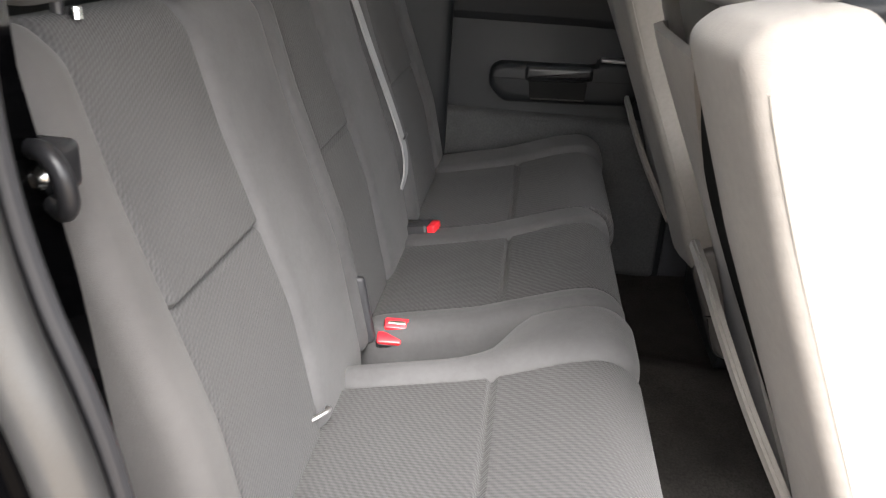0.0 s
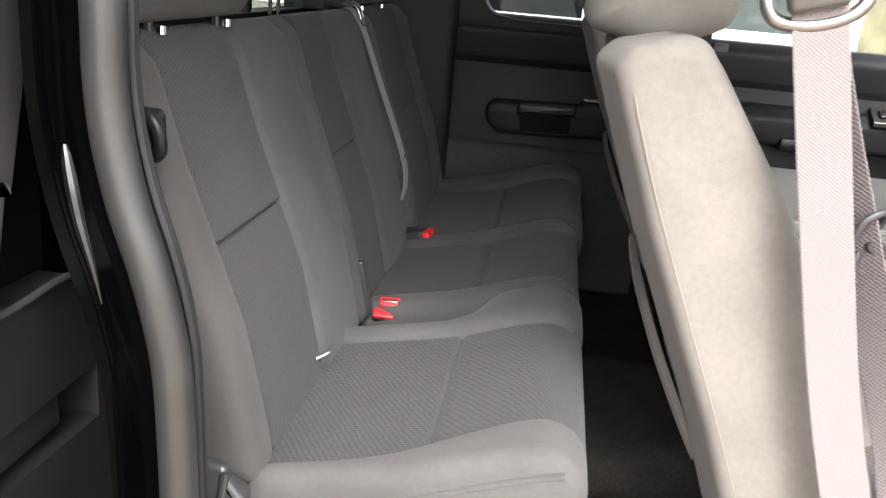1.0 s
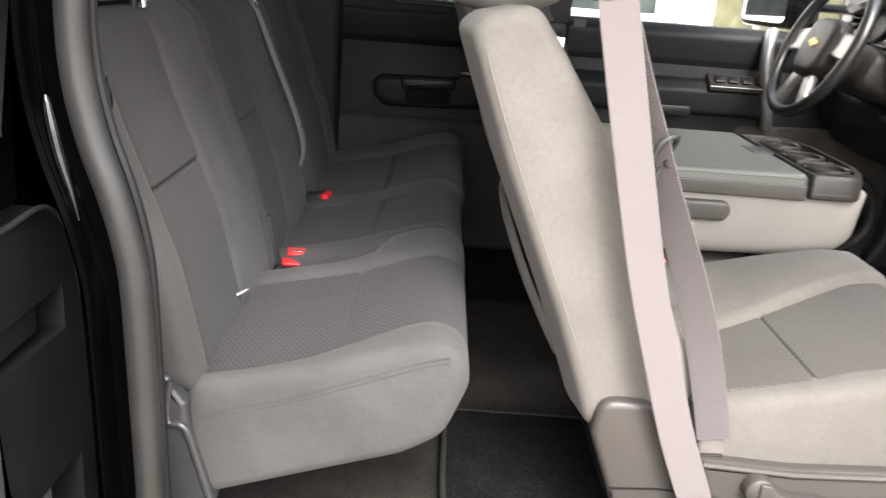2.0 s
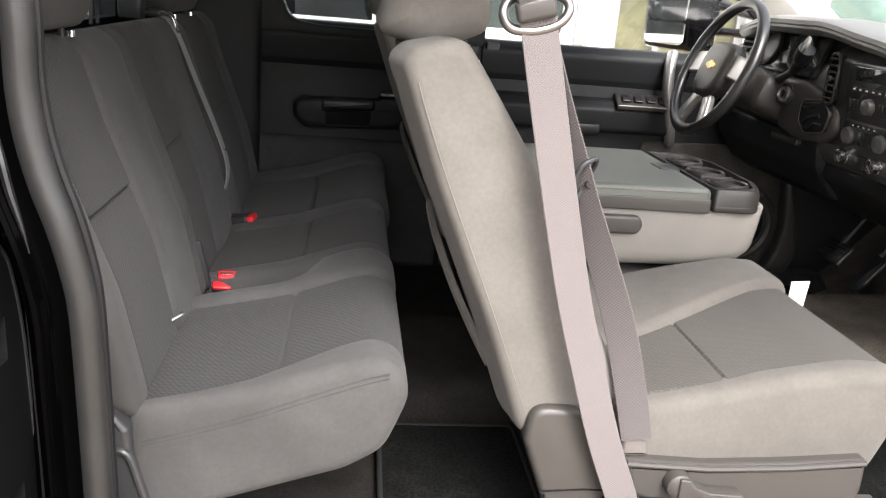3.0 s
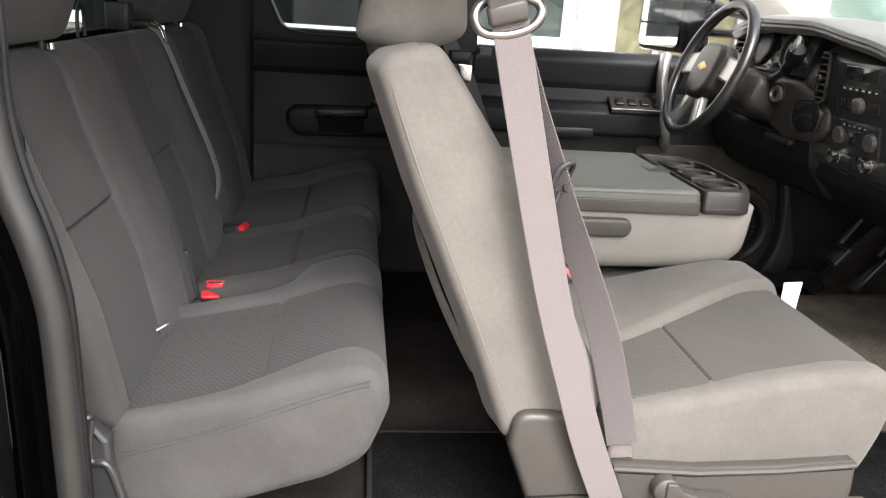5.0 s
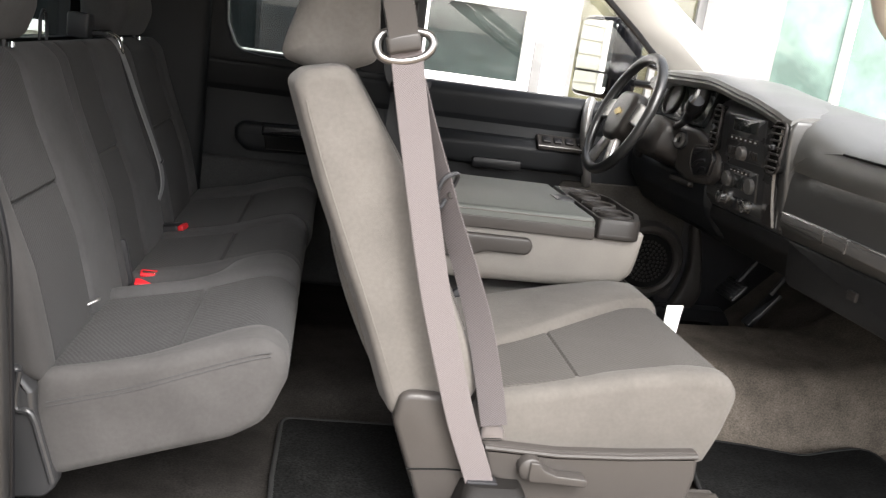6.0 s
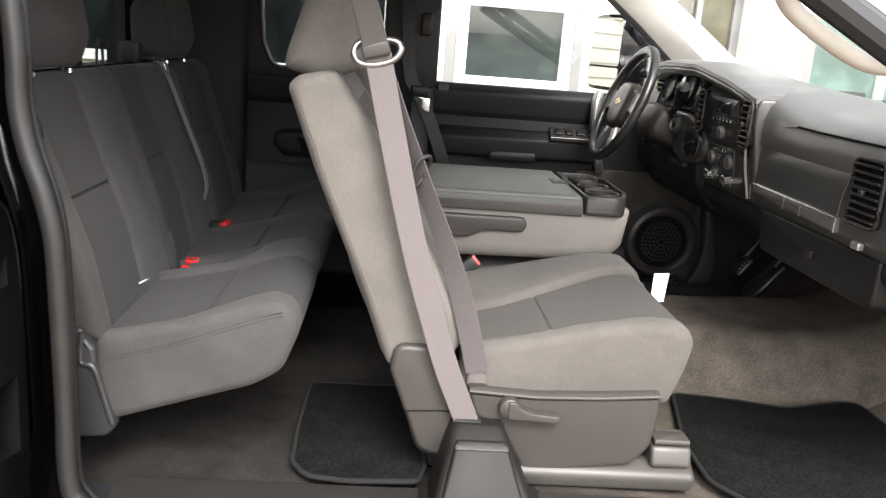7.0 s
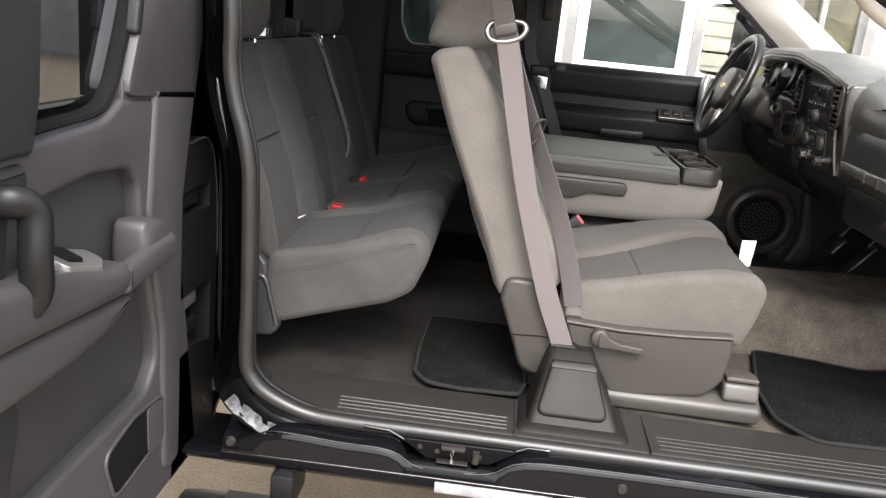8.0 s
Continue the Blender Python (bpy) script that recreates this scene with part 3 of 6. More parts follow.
ragged = [0.0018 * math.sin(1.3 * k) + 0.0012 * math.sin(3.1 * k + 1) for k in range(len(worn))]
part("pale_patch", sheet([[(ol[i].x + on[i].x * (o * 0.75 + g * sg), yy, ol[i].y + on[i].y * (o * 0.75 + g * sg)) for i, g in zip(worn, ragged)] for o, yy, sg in ((0.050, 0.020, 1), (0.060, 0.0085, 0), (0.068, 0.0005, -1), (0.074, -0.002, 1.2))], 0.0015, (0, 1, 0)),
     surface("pale_jamb_patch", (0.065, 0.065, 0.068), 0.30, vary=0.8, scale=110), jamb, "ragged pale patch")
part("plug", lathe([(0.0, 0.003), (0.007, 0.003), (0.009, 0.0)], frame_of((-0.18, -0.006, 0.632), (1, 0, 0), (0, 0, 1)), 16), GREYPL, jamb, "dull rubber plug")
inner = [(x - 0.002, z) for x, z in jl]
part("pillar_trim", sheet([[(x, 0.062, z) for x, z in inner], [(x - 0.056, 0.12, z) for x, z in inner], [(x - 0.125, 0.2, z + 0.01) for x, z in inner]], 0.004, (-1, 0, 0)), DARKPL, jamb)

# roof, rear wall, pillars, windscreen
solo("ceiling", sheet([[(-0.60, y, 1.80 - 0.05 * abs(y - 0.95) ** 2) for y in ys], [(-0.3, y, 1.875 - 0.05 * abs(y - 0.95) ** 2) for y in ys],
                       [(0.5, y, 1.89 - 0.05 * abs(y - 0.95) ** 2) for y in ys], [(1.02, y, 1.86 - 0.06 * abs(y - 0.95) ** 2) for y in ys]], 0.03), HEADLINE, "light fabric headliner of the cab roof", "ceiling", "structure")
solo("roof_rail", slab(rounded([(0.02, 1.80, 0.02), (0.20, 1.80, 0.02), (0.20, 1.90, 0.02), (0.06, 1.90, 0.03)]), "x", -0.65, 1.10), DARKPL, "dark roof rail over the door opening", "car body", "structure")
back = thing("wall_rear", (-0.52, 0.95, 1.2), "dark rear wall of the cab with its window opening", "wall", "structure")
part("panel", merged(box(-0.60, -0.54, 0.1, 1.85, 0.6, 1.42), box(-0.60, -0.54, 0.1, 0.34, 1.42, 1.85), box(-0.60, -0.54, 1.56, 1.85, 1.42, 1.85), box(-0.60, -0.54, 0.34, 1.56, 1.74, 1.85)), DOORDARK, back, smooth=0)
rw = tagged(finish("window_rear", box(-0.575, -0.57, 0.33, 1.57, 1.41, 1.75), TINT, 0), "tinted rear window of the cab", "window", "", "structure")
rw.visible_shadow = False
for ym in (0.72, 1.18):
    part("slider_rail", box(-0.57, -0.55, ym, ym + 0.03, 1.42, 1.74, 0.004), DARKPL, back)


def far_panel(name, x0, x1, hz, label):
    """A far side door: inner trim with a window opening, and its pane."""
    d = thing(name, ((x0 + x1) / 2, 1.8, 0.7), label, "door", "structure")
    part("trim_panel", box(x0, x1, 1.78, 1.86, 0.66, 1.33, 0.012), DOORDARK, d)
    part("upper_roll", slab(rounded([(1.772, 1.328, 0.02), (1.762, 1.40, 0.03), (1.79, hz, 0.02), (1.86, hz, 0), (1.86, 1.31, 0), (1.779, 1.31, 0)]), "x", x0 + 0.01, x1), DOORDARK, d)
    return d


d2 = far_panel("door_2", 0.47, 1.52, 1.425, "closed driver door, trim toned dark for shade, with armrest and speaker")
part("window_frame", merged(box(0.288, 0.485, 1.77, 1.87, 1.40, 1.85, 0.01), box(0.40, 1.06, 1.80, 1.88, 1.79, 1.86, 0.01)), DARKPL, d2)
part("pane", box(0.47, 1.40, 1.825, 1.829, 1.40, 1.80), PANE, d2).visible_shadow = False
arm = part("armrest", slab(rounded([(1.785, 1.165, 0.01), (1.72, 1.175, 0.02), (1.715, 1.245, 0.02), (1.745, 1.27, 0.02), (1.785, 1.275, 0)]), "x", 0.50, 1.10, 0.012), DOORDARK, d2)
part("switch_plate", slab(rounded([(1.706, 1.250, 0.004), (1.704, 1.262, 0.006), (1.760, 1.296, 0.006), (1.775, 1.28, 0.0), (1.72, 1.246, 0.0)], 3), "x", 0.905, 1.085, 0.003), GREYPL, arm, "grey window switch plate")
for k in range(4):
    sw = part("switch", moved(box(-0.014, 0.014, -0.014, 0.014, -0.004, 0.006, 0.003), frame_of((0.935 + 0.040 * k, 1.731, 1.280), (1, 0, 0), (0, 0.85, 0.52))), MATTE, arm, "black window switch")
    part("edge", moved(box(-0.011, 0.011, -0.015, -0.0125, 0.004, 0.0068, 0.0008), frame_of((0.935 + 0.040 * k, 1.731, 1.280), (1, 0, 0), (0, 0.85, 0.52))), STEEL, sw)
part("plate_edge", tube([(0.905, 1.7045, 1.262), (0.99, 1.7035, 1.2625), (1.085, 1.7045, 1.262)], 0.0022, 8), STEEL, arm, "bright edge of the switch plate")
part("cup_pull", box(0.69, 0.86, 1.706, 1.72, 1.165, 1.20, 0.008), MATTE, arm)
pull = [(1.075, 1.76, 1.425), (1.062, 1.735, 1.39), (1.062, 1.722, 1.32), (1.075, 1.720, 1.25), (1.095, 1.735, 1.18), (1.11, 1.765, 1.15)]
part("pull_handle", tube(spline(pull, 8), 0.021, 16, flat=0.8, up=(1, 0, 0)), SATIN, d2, "satin silver pull handle")
part("door_lock", box(0.49, 0.53, 1.765, 1.775, 1.375, 1.418, 0.004), DARKPL, d2)
part("map_pocket", slab(rounded([(1.79, 0.70, 0), (1.72, 0.71, 0.03), (1.71, 0.86, 0.03), (1.79, 0.90, 0)]), "x", 0.5, 1.24, 0.015), DARKPL, d2)
part("carpet_panel", slab(rounded([(1.02, 0.88, 0.02), (1.50, 0.75, 0.02), (1.50, 1.10, 0.05), (1.40, 1.155, 0.05), (1.02, 1.145, 0.02)], 4), "y", 1.768, 1.785, 0.006), DOORCARPET, d2, "grey carpeted lower panel")
spk = part("speaker_pod", lathe([(0.150, -0.06), (0.145, -0.01), (0.130, 0.015), (0.115, 0.02), (0.104, 0.012), (0.100, 0.0), (0.05, 0.004), (0, 0.006)], frame_of((1.375, 1.75, 0.895), (1, 0, 0), (0, 0, 1)), 48), TAUPE, d2, "round door speaker with a dimpled grille")
part("grille", lathe([(0.0, 0.008), (0.094, 0.006), (0.099, 0.0)], frame_of((1.375, 1.75, 0.895), (1, 0, 0), (0, 0, 1)), 40), VOID, spk, "dark speaker grille")
for ring in range(1, 7):
    for k in range(6 * ring):
        a = k / (6 * ring) * math.tau
        part("grille_cell", lathe([(0.0055, 0.0), (0.0055, 0.004), (0.003, 0.0045)], frame_of((1.375 + 0.0145 * ring * math.cos(a), 1.744, 0.895 + 0.0145 * ring * math.sin(a)), (1, 0, 0), (0, 0, 1)), 6), GREYPL, spk) if ring < 6 else None

d3 = far_panel("door_3", -0.32, 0.40, 1.44, "closed far rear access door with a moulded armrest")
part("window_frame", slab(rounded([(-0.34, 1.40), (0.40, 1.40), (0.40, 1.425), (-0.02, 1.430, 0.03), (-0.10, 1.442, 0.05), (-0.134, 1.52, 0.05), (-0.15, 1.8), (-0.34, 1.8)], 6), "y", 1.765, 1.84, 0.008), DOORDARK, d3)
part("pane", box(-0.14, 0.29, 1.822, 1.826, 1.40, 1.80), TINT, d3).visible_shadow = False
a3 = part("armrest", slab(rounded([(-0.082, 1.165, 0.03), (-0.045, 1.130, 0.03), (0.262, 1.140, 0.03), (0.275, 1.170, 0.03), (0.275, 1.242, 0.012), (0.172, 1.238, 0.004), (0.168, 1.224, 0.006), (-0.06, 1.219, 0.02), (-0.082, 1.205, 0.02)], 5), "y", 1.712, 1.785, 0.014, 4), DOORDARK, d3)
part("grip_bar", slab(rounded([(0.003, 1.185, 0.006), (0.161, 1.193, 0.006), (0.161, 1.226, 0.012), (0.002, 1.220, 0.012)], 4), "y", 1.700, 1.73, 0.010, 4), HINGEPL, a3, "moulded grip bar")
# Black plate on the armrest face paints the shade under the grip.
part("grip_shade", slab(rounded([(0.018, 1.143, 0.006), (0.147, 1.147, 0.006), (0.150, 1.191, 0.004), (0.012, 1.185, 0.004)], 3), "y", 1.7085, 1.72, 0.002), VOID, a3, "black plate for the shade below the grip")
part("recess_lip", tube([(0.020, 1.708, 1.143), (0.08, 1.707, 1.145), (0.146, 1.708, 1.147)], 0.0018, 8), GREYPL, a3)
for xa, za, xb, zb in ((-0.075, 1.186, 0.002, 1.187), (0.162, 1.193, 0.262, 1.196)):
    part("joint", tube([(xa, 1.7115, za), (xb, 1.7115, zb)], 0.0009, 6), VOID, a3)
part("latch_lever", box(0.176, 0.245, 1.716, 1.75, 1.238, 1.2465, 0.003), STEEL, a3, "bright door release lever")
part("lower_trim", slab(rounded([(1.79, 0.68, 0), (1.755, 0.70, 0.02), (1.755, 1.09, 0.02), (1.79, 1.10, 0)]), "x", -0.30, 0.38, 0.01), DOORFELT, d3, "grey felt lower panel")
solo("pillar_centre", box(0.37, 0.50, 1.788, 1.87, 0.60, 1.42, 0.008), DARKPL, "dark lower trim between the far doors", "pillar", "structure")
pil = thing("pillar_far", (-0.25, 1.78, 1.4), "dark quarter pillar trim in the far rear corner", "pillar", "structure")
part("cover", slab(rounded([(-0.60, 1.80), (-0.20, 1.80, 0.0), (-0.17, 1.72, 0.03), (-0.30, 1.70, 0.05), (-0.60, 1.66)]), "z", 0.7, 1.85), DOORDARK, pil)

# far front pillar, windscreen
ap = thing("windscreen_pillar", (1.5, 1.68, 1.5), "light beige windscreen pillar trim", "pillar", "structure")
part("cover", sheet([[(1.06, 1.74, 1.772), (1.19, 1.74, 1.672), (1.33, 1.735, 1.552), (1.38, 1.73, 1.50)], [(1.12, 1.69, 1.79), (1.27, 1.665, 1.68), (1.42, 1.655, 1.56), (1.48, 1.65, 1.50)],
                     [(1.22, 1.66, 1.80), (1.38, 1.64, 1.68), (1.54, 1.64, 1.56), (1.62, 1.64, 1.49)]], 0.012, (0, 1, 0.2)), HEADLINE, ap)
part("seal", tube([(1.05, 1.752, 1.775), (1.185, 1.752, 1.672), (1.325, 1.75, 1.552), (1.38, 1.75, 1.49)], 0.014, 8), RUBBER, ap)
ws = tagged(finish("windscreen", sheet([[(1.02, y, 1.85 - 0.05 * (y - 0.95) ** 2) for y in ys[::4]], [(1.98, y, 1.46 - 0.02 * (y - 0.95) ** 2) for y in ys[::4]]], 0.004), PANE, 0), "clear windscreen glass", "window", "", "structure")
ws.visible_shadow = False
solo("door_4", box(1.44, 2.08, 1.77, 1.88, 0.5, 1.50, 0.01), DARKPL, "dark kick panel ahead of the driver door", "car body", "structure")
sf = thing("sill_far", (1.1, 1.72, FLOOR), "glossy charcoal sill trim along the driver door", "sill trim", "structure")
part("trim", slab(rounded([(1.775, 0.66, 0), (1.775, 0.745, 0.01), (1.72, 0.742, 0.02), (1.665, 0.715, 0.02), (1.655, 0.66, 0)], 4), "x", 0.48, 1.70, 0.006), GLOSSBLACK, sf)
part("kick_moulding", slab(rounded([(1.49, 0.735, 0.01), (1.575, 0.735, 0.03), (1.60, 0.80, 0.05), (1.575, 0.93, 0.05), (1.545, 1.05, 0.02), (1.515, 1.05, 0.02), (1.535, 0.90, 0.05), (1.525, 0.82, 0.03)], 4), "y", 1.72, 1.772, 0.014, 4), TAUPE, sf, "glossy taupe kick moulding")
solo("wall_front", box(2.02, 2.08, 0.05, 1.88, 0.5, 1.47), DOORFELT, "dark firewall behind the dashboard", "wall", "structure")
solo("hood", box(2.05, 3.2, 0.0, 1.9, 0.9, 1.36, 0.05), PAINT, "gloss black bonnet ahead of the windscreen", "car body", "structure")

# ---- front passenger seat ----
BACK = [(0.356, 0.930, 0.02), (0.300, 1.08, 0.3), (0.205, 1.30, 0.5), (0.147, 1.458, 0.03), (0.162, 1.478, 0.02), (0.195, 1.489, 0.1), (0.228, 1.493, 0.03),
        (0.254, 1.459, 0.06), (0.292, 1.403, 0.1), (0.338, 1.335, 0.3), (0.392, 1.225, 0.4), (0.480, 1.06, 0.1), (0.505, 0.985, 0.05), (0.45, 0.925, 0.03)]
CUSH = [(0.50, 0.86, 0.02), (0.50, 0.975, 0.04), (0.60, 0.995, 0.1), (0.75, 1.030, 0.3), (0.87, 1.052, 0.2), (0.945, 1.050, 0.06), (0.972, 1.015, 0.05),
        (0.955, 0.94, 0.1), (0.932, 0.878, 0.015), (0.900, 0.872, 0.02), (0.70, 0.855, 0.1)]


def bucket_seat(dy, label):
    s = thing("bucket_seat", (0.6, 0.54 + dy, FLOOR), label, "seat", group="bucket seats")
    body = part("backrest", slab(rounded(BACK, 5), "y", 0.285 + dy, 0.430 + dy, 0.020, 5, step=0.015, cuts=3, warp=lambda p: p - Vector((0.014 * smooth01(0.295 + dy, 0.38 + dy, p.y) * (1 - smooth01(0.0, 0.06, p.x - 0.30 + (p.z - 1.08) * 0.41)), 0, 0))), VELOUR, s, "light grey velour backrest")
    core = [(x + (0.03 if i < 4 else 0.02 if i == 4 else 0.0), z, r) for i, (x, z, r) in enumerate(BACK)]
    part("core", slab(rounded(core, 5), "y", 0.330 + dy, 0.765 + dy, 0.006, 2, step=0.02), VELOUR, body)
    part("far_roll", slab(rounded([(x + (0.012 if i < 4 else 0.008 if i == 4 else 0.0), z, r) for i, (x, z, r) in enumerate(BACK)], 5), "y", 0.755 + dy, 0.80 + dy, 0.02, 4, step=0.015), VELOUR, body)
    fr = [(x, z) for x, z in ((0.268, 1.442), (0.297, 1.400), (0.343, 1.333), (0.397, 1.228), (0.486, 1.06), (0.47, 1.055), (0.377, 1.22), (0.32, 1.33), (0.258, 1.43))]
    part("insert", slab(rounded([(a, b, 0.01) for a, b in fr]), "y", 0.38 + dy, 0.70 + dy, 0.008), WOVEN, body, "darker woven insert")
    seam = [(0.362, 0.965), (0.3165, 1.08), (0.2215, 1.30), (0.182, 1.40), (0.170, 1.435)]
    part("seam", tube([(x, 0.2862 + dy, z) for x, z in spline(seam, 5)], 0.0012, 6), PIPING, body)
    rear = [(0.338, 0.975), (0.300, 1.075), (0.252, 1.19), (0.205, 1.30), (0.168, 1.40), (0.160, 1.43)]
    line = [p - Vector((0.012, 0)) for p in spline(rear, 4)]
    gap = [0.425 + 0.20 * math.sin(math.pi * min(max((1.44 - p.y) / 0.44, 0), 1)) ** 0.8 for p in line]
    sink = [0.014 * math.sin(math.pi * min(max((1.44 - p.y) / 0.44, 0), 1)) for p in line]
    # Black sheet that paints the shade inside the slot.
    part("slot_shade", sheet([[(p.x + 0.010, 0.415 + dy, p.y) for p in line], [(p.x + 0.014, g + 0.006 + dy, p.y) for p, g in zip(line, gap)]], 0.02, (1, 0, 0)), VOID, body, "black sheet for the shade in the map pocket gap")
    part("rear_board", sheet([[(p.x + k + 0.012, g + dy, p.y) for p, g, k in zip(line, gap, sink)], [(p.x + k + 0.003, g + 0.003 + dy, p.y) for p, g, k in zip(line, gap, sink)], [(p.x + k, g + 0.014 + dy, p.y) for p, g, k in zip(line, gap, sink)],
         [(p.x + k - 0.002, 0.68 + dy, p.y) for p, k in zip(line, sink)], [(p.x + k + 0.002, 0.74 + dy, p.y) for p, k in zip(line, sink)], [(p.x + k + 0.014, 0.775 + dy, p.y) for p, k in zip(line, sink)]], 0.010, (1, 0, 0.3)), VELOUR, body, "light grey rear seat board")
    lip = spline([(0.326, 0.422 + dy, 0.985), (0.300, 0.442 + dy, 1.03), (0.268, 0.490 + dy, 1.09), (0.242, 0.560 + dy, 1.150), (0.236, 0.60 + dy, 1.170), (0.236, 0.65 + dy, 1.175), (0.242, 0.74 + dy, 1.170)], 4)
    part("map_pocket", sheet([[(x + 0.002, y, z) for x, y, z in lip], [(x - 0.004, y + 0.001, z) for x, y, z in lip], [(x - 0.004, min(y + 0.006, 0.76 + dy), z - 0.010) for x, y, z in lip],
         [(0.326, min(y + 0.012, 0.76 + dy), 0.972) for x, y, z in lip]], 0.004, (0.8, 0, 0.5)), VELOUR, s, "grey seat-back map pocket")
    side = part("side_band", slab(rounded(CUSH, 5), "y", 0.285 + dy, 0.345 + dy, 0.022, 4, step=0.02), VELOUR_SEAT, s, "grey velour cushion side")
    notch = [(0.50, 0.93, 0.02), (0.50, 0.979, 0.04), (0.60, 0.9975, 0.1), (0.676, 1.013, 0.003), (0.680, 1.0095, 0.002), (0.684, 1.015, 0.003), (0.87, 1.0495, 0.2), (0.945, 1.047, 0.06), (0.967, 1.013, 0.05), (0.95, 0.93, 0.02)]
    part("seat_insert", slab(rounded(notch, 4), "y", 0.318 + dy, 0.70 + dy, 0.006, 3, cuts=6, step=0.02), WOVEN, s, "dark woven cushion insert")
    far = [(x - 0.004, z + (0.018 if z > 0.96 else 0.0), r) for x, z, r in CUSH]
    part("cushion_bolster", slab(rounded(far, 4), "y", 0.49 + dy, 0.795 + dy, 0.03, 4, step=0.02,
         warp=lambda p: Vector((p.x, 0.795 + dy - (0.795 + dy - p.y) * (1 - 0.60 * smooth01(0.5, 1.0, p.x)), p.z))), VELOUR_SEAT, s)
    head = [(0.116, 1.487, 0.03), (0.126, 1.530, 0.05), (0.163, 1.648, 0.1), (0.185, 1.722, 0.03), (0.235, 1.732, 0.03), (0.270, 1.607, 0.2), (0.280, 1.500, 0.03), (0.20, 1.467, 0.06)]
    hr = part("headrest", slab(rounded(head, 5), "y", 0.395 + dy, 0.685 + dy, 0.04, 5, step=0.02), VELOUR, s, "light grey velour headrest")
    for yy in (0.46, 0.62):
        part("post", tube([(0.20, yy + dy, 1.45), (0.20, yy + dy, 1.53)], 0.006, 10), CHROME, hr, "chrome post")
    # plastic side shields
    cover = rounded([(0.360, 0.930, 0.03), (0.366, 0.986, 0.042), (0.447, 0.984, 0.045), (0.50, 0.90, 0.02), (0.56, 0.80, 0.02), (0.475, 0.745, 0.02), (0.425, 0.765, 0.03), (0.395, 0.84, 0.02)], 4)
    hc = part("hinge_cover", slab(cover, "y", 0.268 + dy, 0.31 + dy, 0.012, 4), TAUPE, s, "taupe plastic recliner cover")
    part("joint", tube([(0.392, 0.267 + dy, 0.848), (0.46, 0.267 + dy, 0.852), (0.52, 0.267 + dy, 0.85)], 0.0014, 6), VOID, hc)
    part("joint", tube(spline([(0.400, 0.267 + dy, 0.842), (0.412, 0.267 + dy, 0.80), (0.425, 0.267 + dy, 0.772), (0.445, 0.267 + dy, 0.760), (0.48, 0.267 + dy, 0.760)], 5), 0.0014, 6), VOID, hc)
    panel = rounded([(0.515, 0.905, 0.01), (0.65, 0.898, 0.1), (0.780, 0.903, 0.1), (0.906, 0.912, 0.008), (0.908, 0.86, 0.03), (0.897, 0.790, 0.05), (0.860, 0.752, 0.03), (0.645, 0.722, 0.03), (0.615, 0.772, 0.03), (0.582, 0.825, 0.04), (0.53, 0.845, 0.03)], 4)
    sh = part("side_shield", slab(panel, "y", 0.262 + dy, 0.32 + dy, 0.012, 4), TAUPE, s, "taupe plastic seat side shield")
    part("top_lip", tube([(0.52, 0.264 + dy, 0.899), (0.65, 0.262 + dy, 0.893), (0.78, 0.262 + dy, 0.897), (0.902, 0.264 + dy, 0.906)], 0.005, 8), TAUPE, sh)
    lv = part("recline_lever", lathe([(0.0, 0.012), (0.014, 0.012), (0.020, 0.008), (0.0215, 0.0), (0.0215, -0.02)], frame_of((0.600, 0.252 + dy, 0.872), (1, 0, 0), (0, 0, 1)), 24), TAUPE, s, "taupe recline lever")
    part("grip", slab(rounded([(0.596, 0.853, 0.008), (0.64, 0.852, 0.02), (0.70, 0.848, 0.006), (0.70, 0.863, 0.006), (0.645, 0.867, 0.01), (0.622, 0.876, 0.01), (0.612, 0.888, 0.004), (0.596, 0.890, 0.004)], 3), "y", 0.236 + dy, 0.262 + dy, 0.0025), TAUPE, lv)
    tr = part("track_cover", slab(rounded([(0.30 + dy, 0.692, 0), (0.26 + dy, 0.70, 0.012), (0.252 + dy, 0.735, 0.02), (0.29 + dy, 0.755, 0.02), (0.34 + dy, 0.755, 0), (0.34 + dy, 0.692, 0)]), "x", 0.62, 1.00, 0.012, 3), TRACK, s, "grey plastic seat track cover")
    part("cap", slab(rounded([(0.30 + dy, 0.74, 0), (0.262 + dy, 0.75, 0.01), (0.275 + dy, 0.79, 0.015), (0.34 + dy, 0.80, 0), (0.36 + dy, 0.74, 0)]), "x", 0.905, 0.99, 0.008), TRACK, tr)
    part("rail_slot", box(0.91, 0.985, 0.275 + dy, 0.32 + dy, 0.795, 0.806, 0.003), surface("worn_metal", (0.085, 0.076, 0.068), 0.45, metal=0.4), tr, "worn metal seat rail")
    part("base", box(0.45, 0.92, 0.33 + dy, 0.75 + dy, FLOOR + 0.002, 0.915, 0.01), DARKPL, s)
    return s


bucket_seat(0.0, "reclined passenger bucket seat, light grey velour with woven insert")
bucket_seat(0.95, "driver bucket seat in light grey velour behind the wheel")

# ---- fold-down centre console on the middle cushion ----
mid = thing("centre_cushion", (0.75, 1.0, FLOOR), "narrow grey velour middle seat cushion under the console", "seat")
part("cushion", slab(rounded([(0.48, 0.86, 0.02), (0.48, 0.975, 0.04), (0.75, 1.005, 0.1), (0.95, 1.010, 0.05), (1.035, 0.985, 0.06), (1.045, 0.90, 0.04), (1.01, 0.84, 0.03)], 4), "y", 0.80, 1.22, 0.03, 4, cuts=4), VELOUR, mid)
part("base", box(0.5, 0.98, 0.84, 1.18, 0.74, 0.87, 0.01), DARKPL, mid)
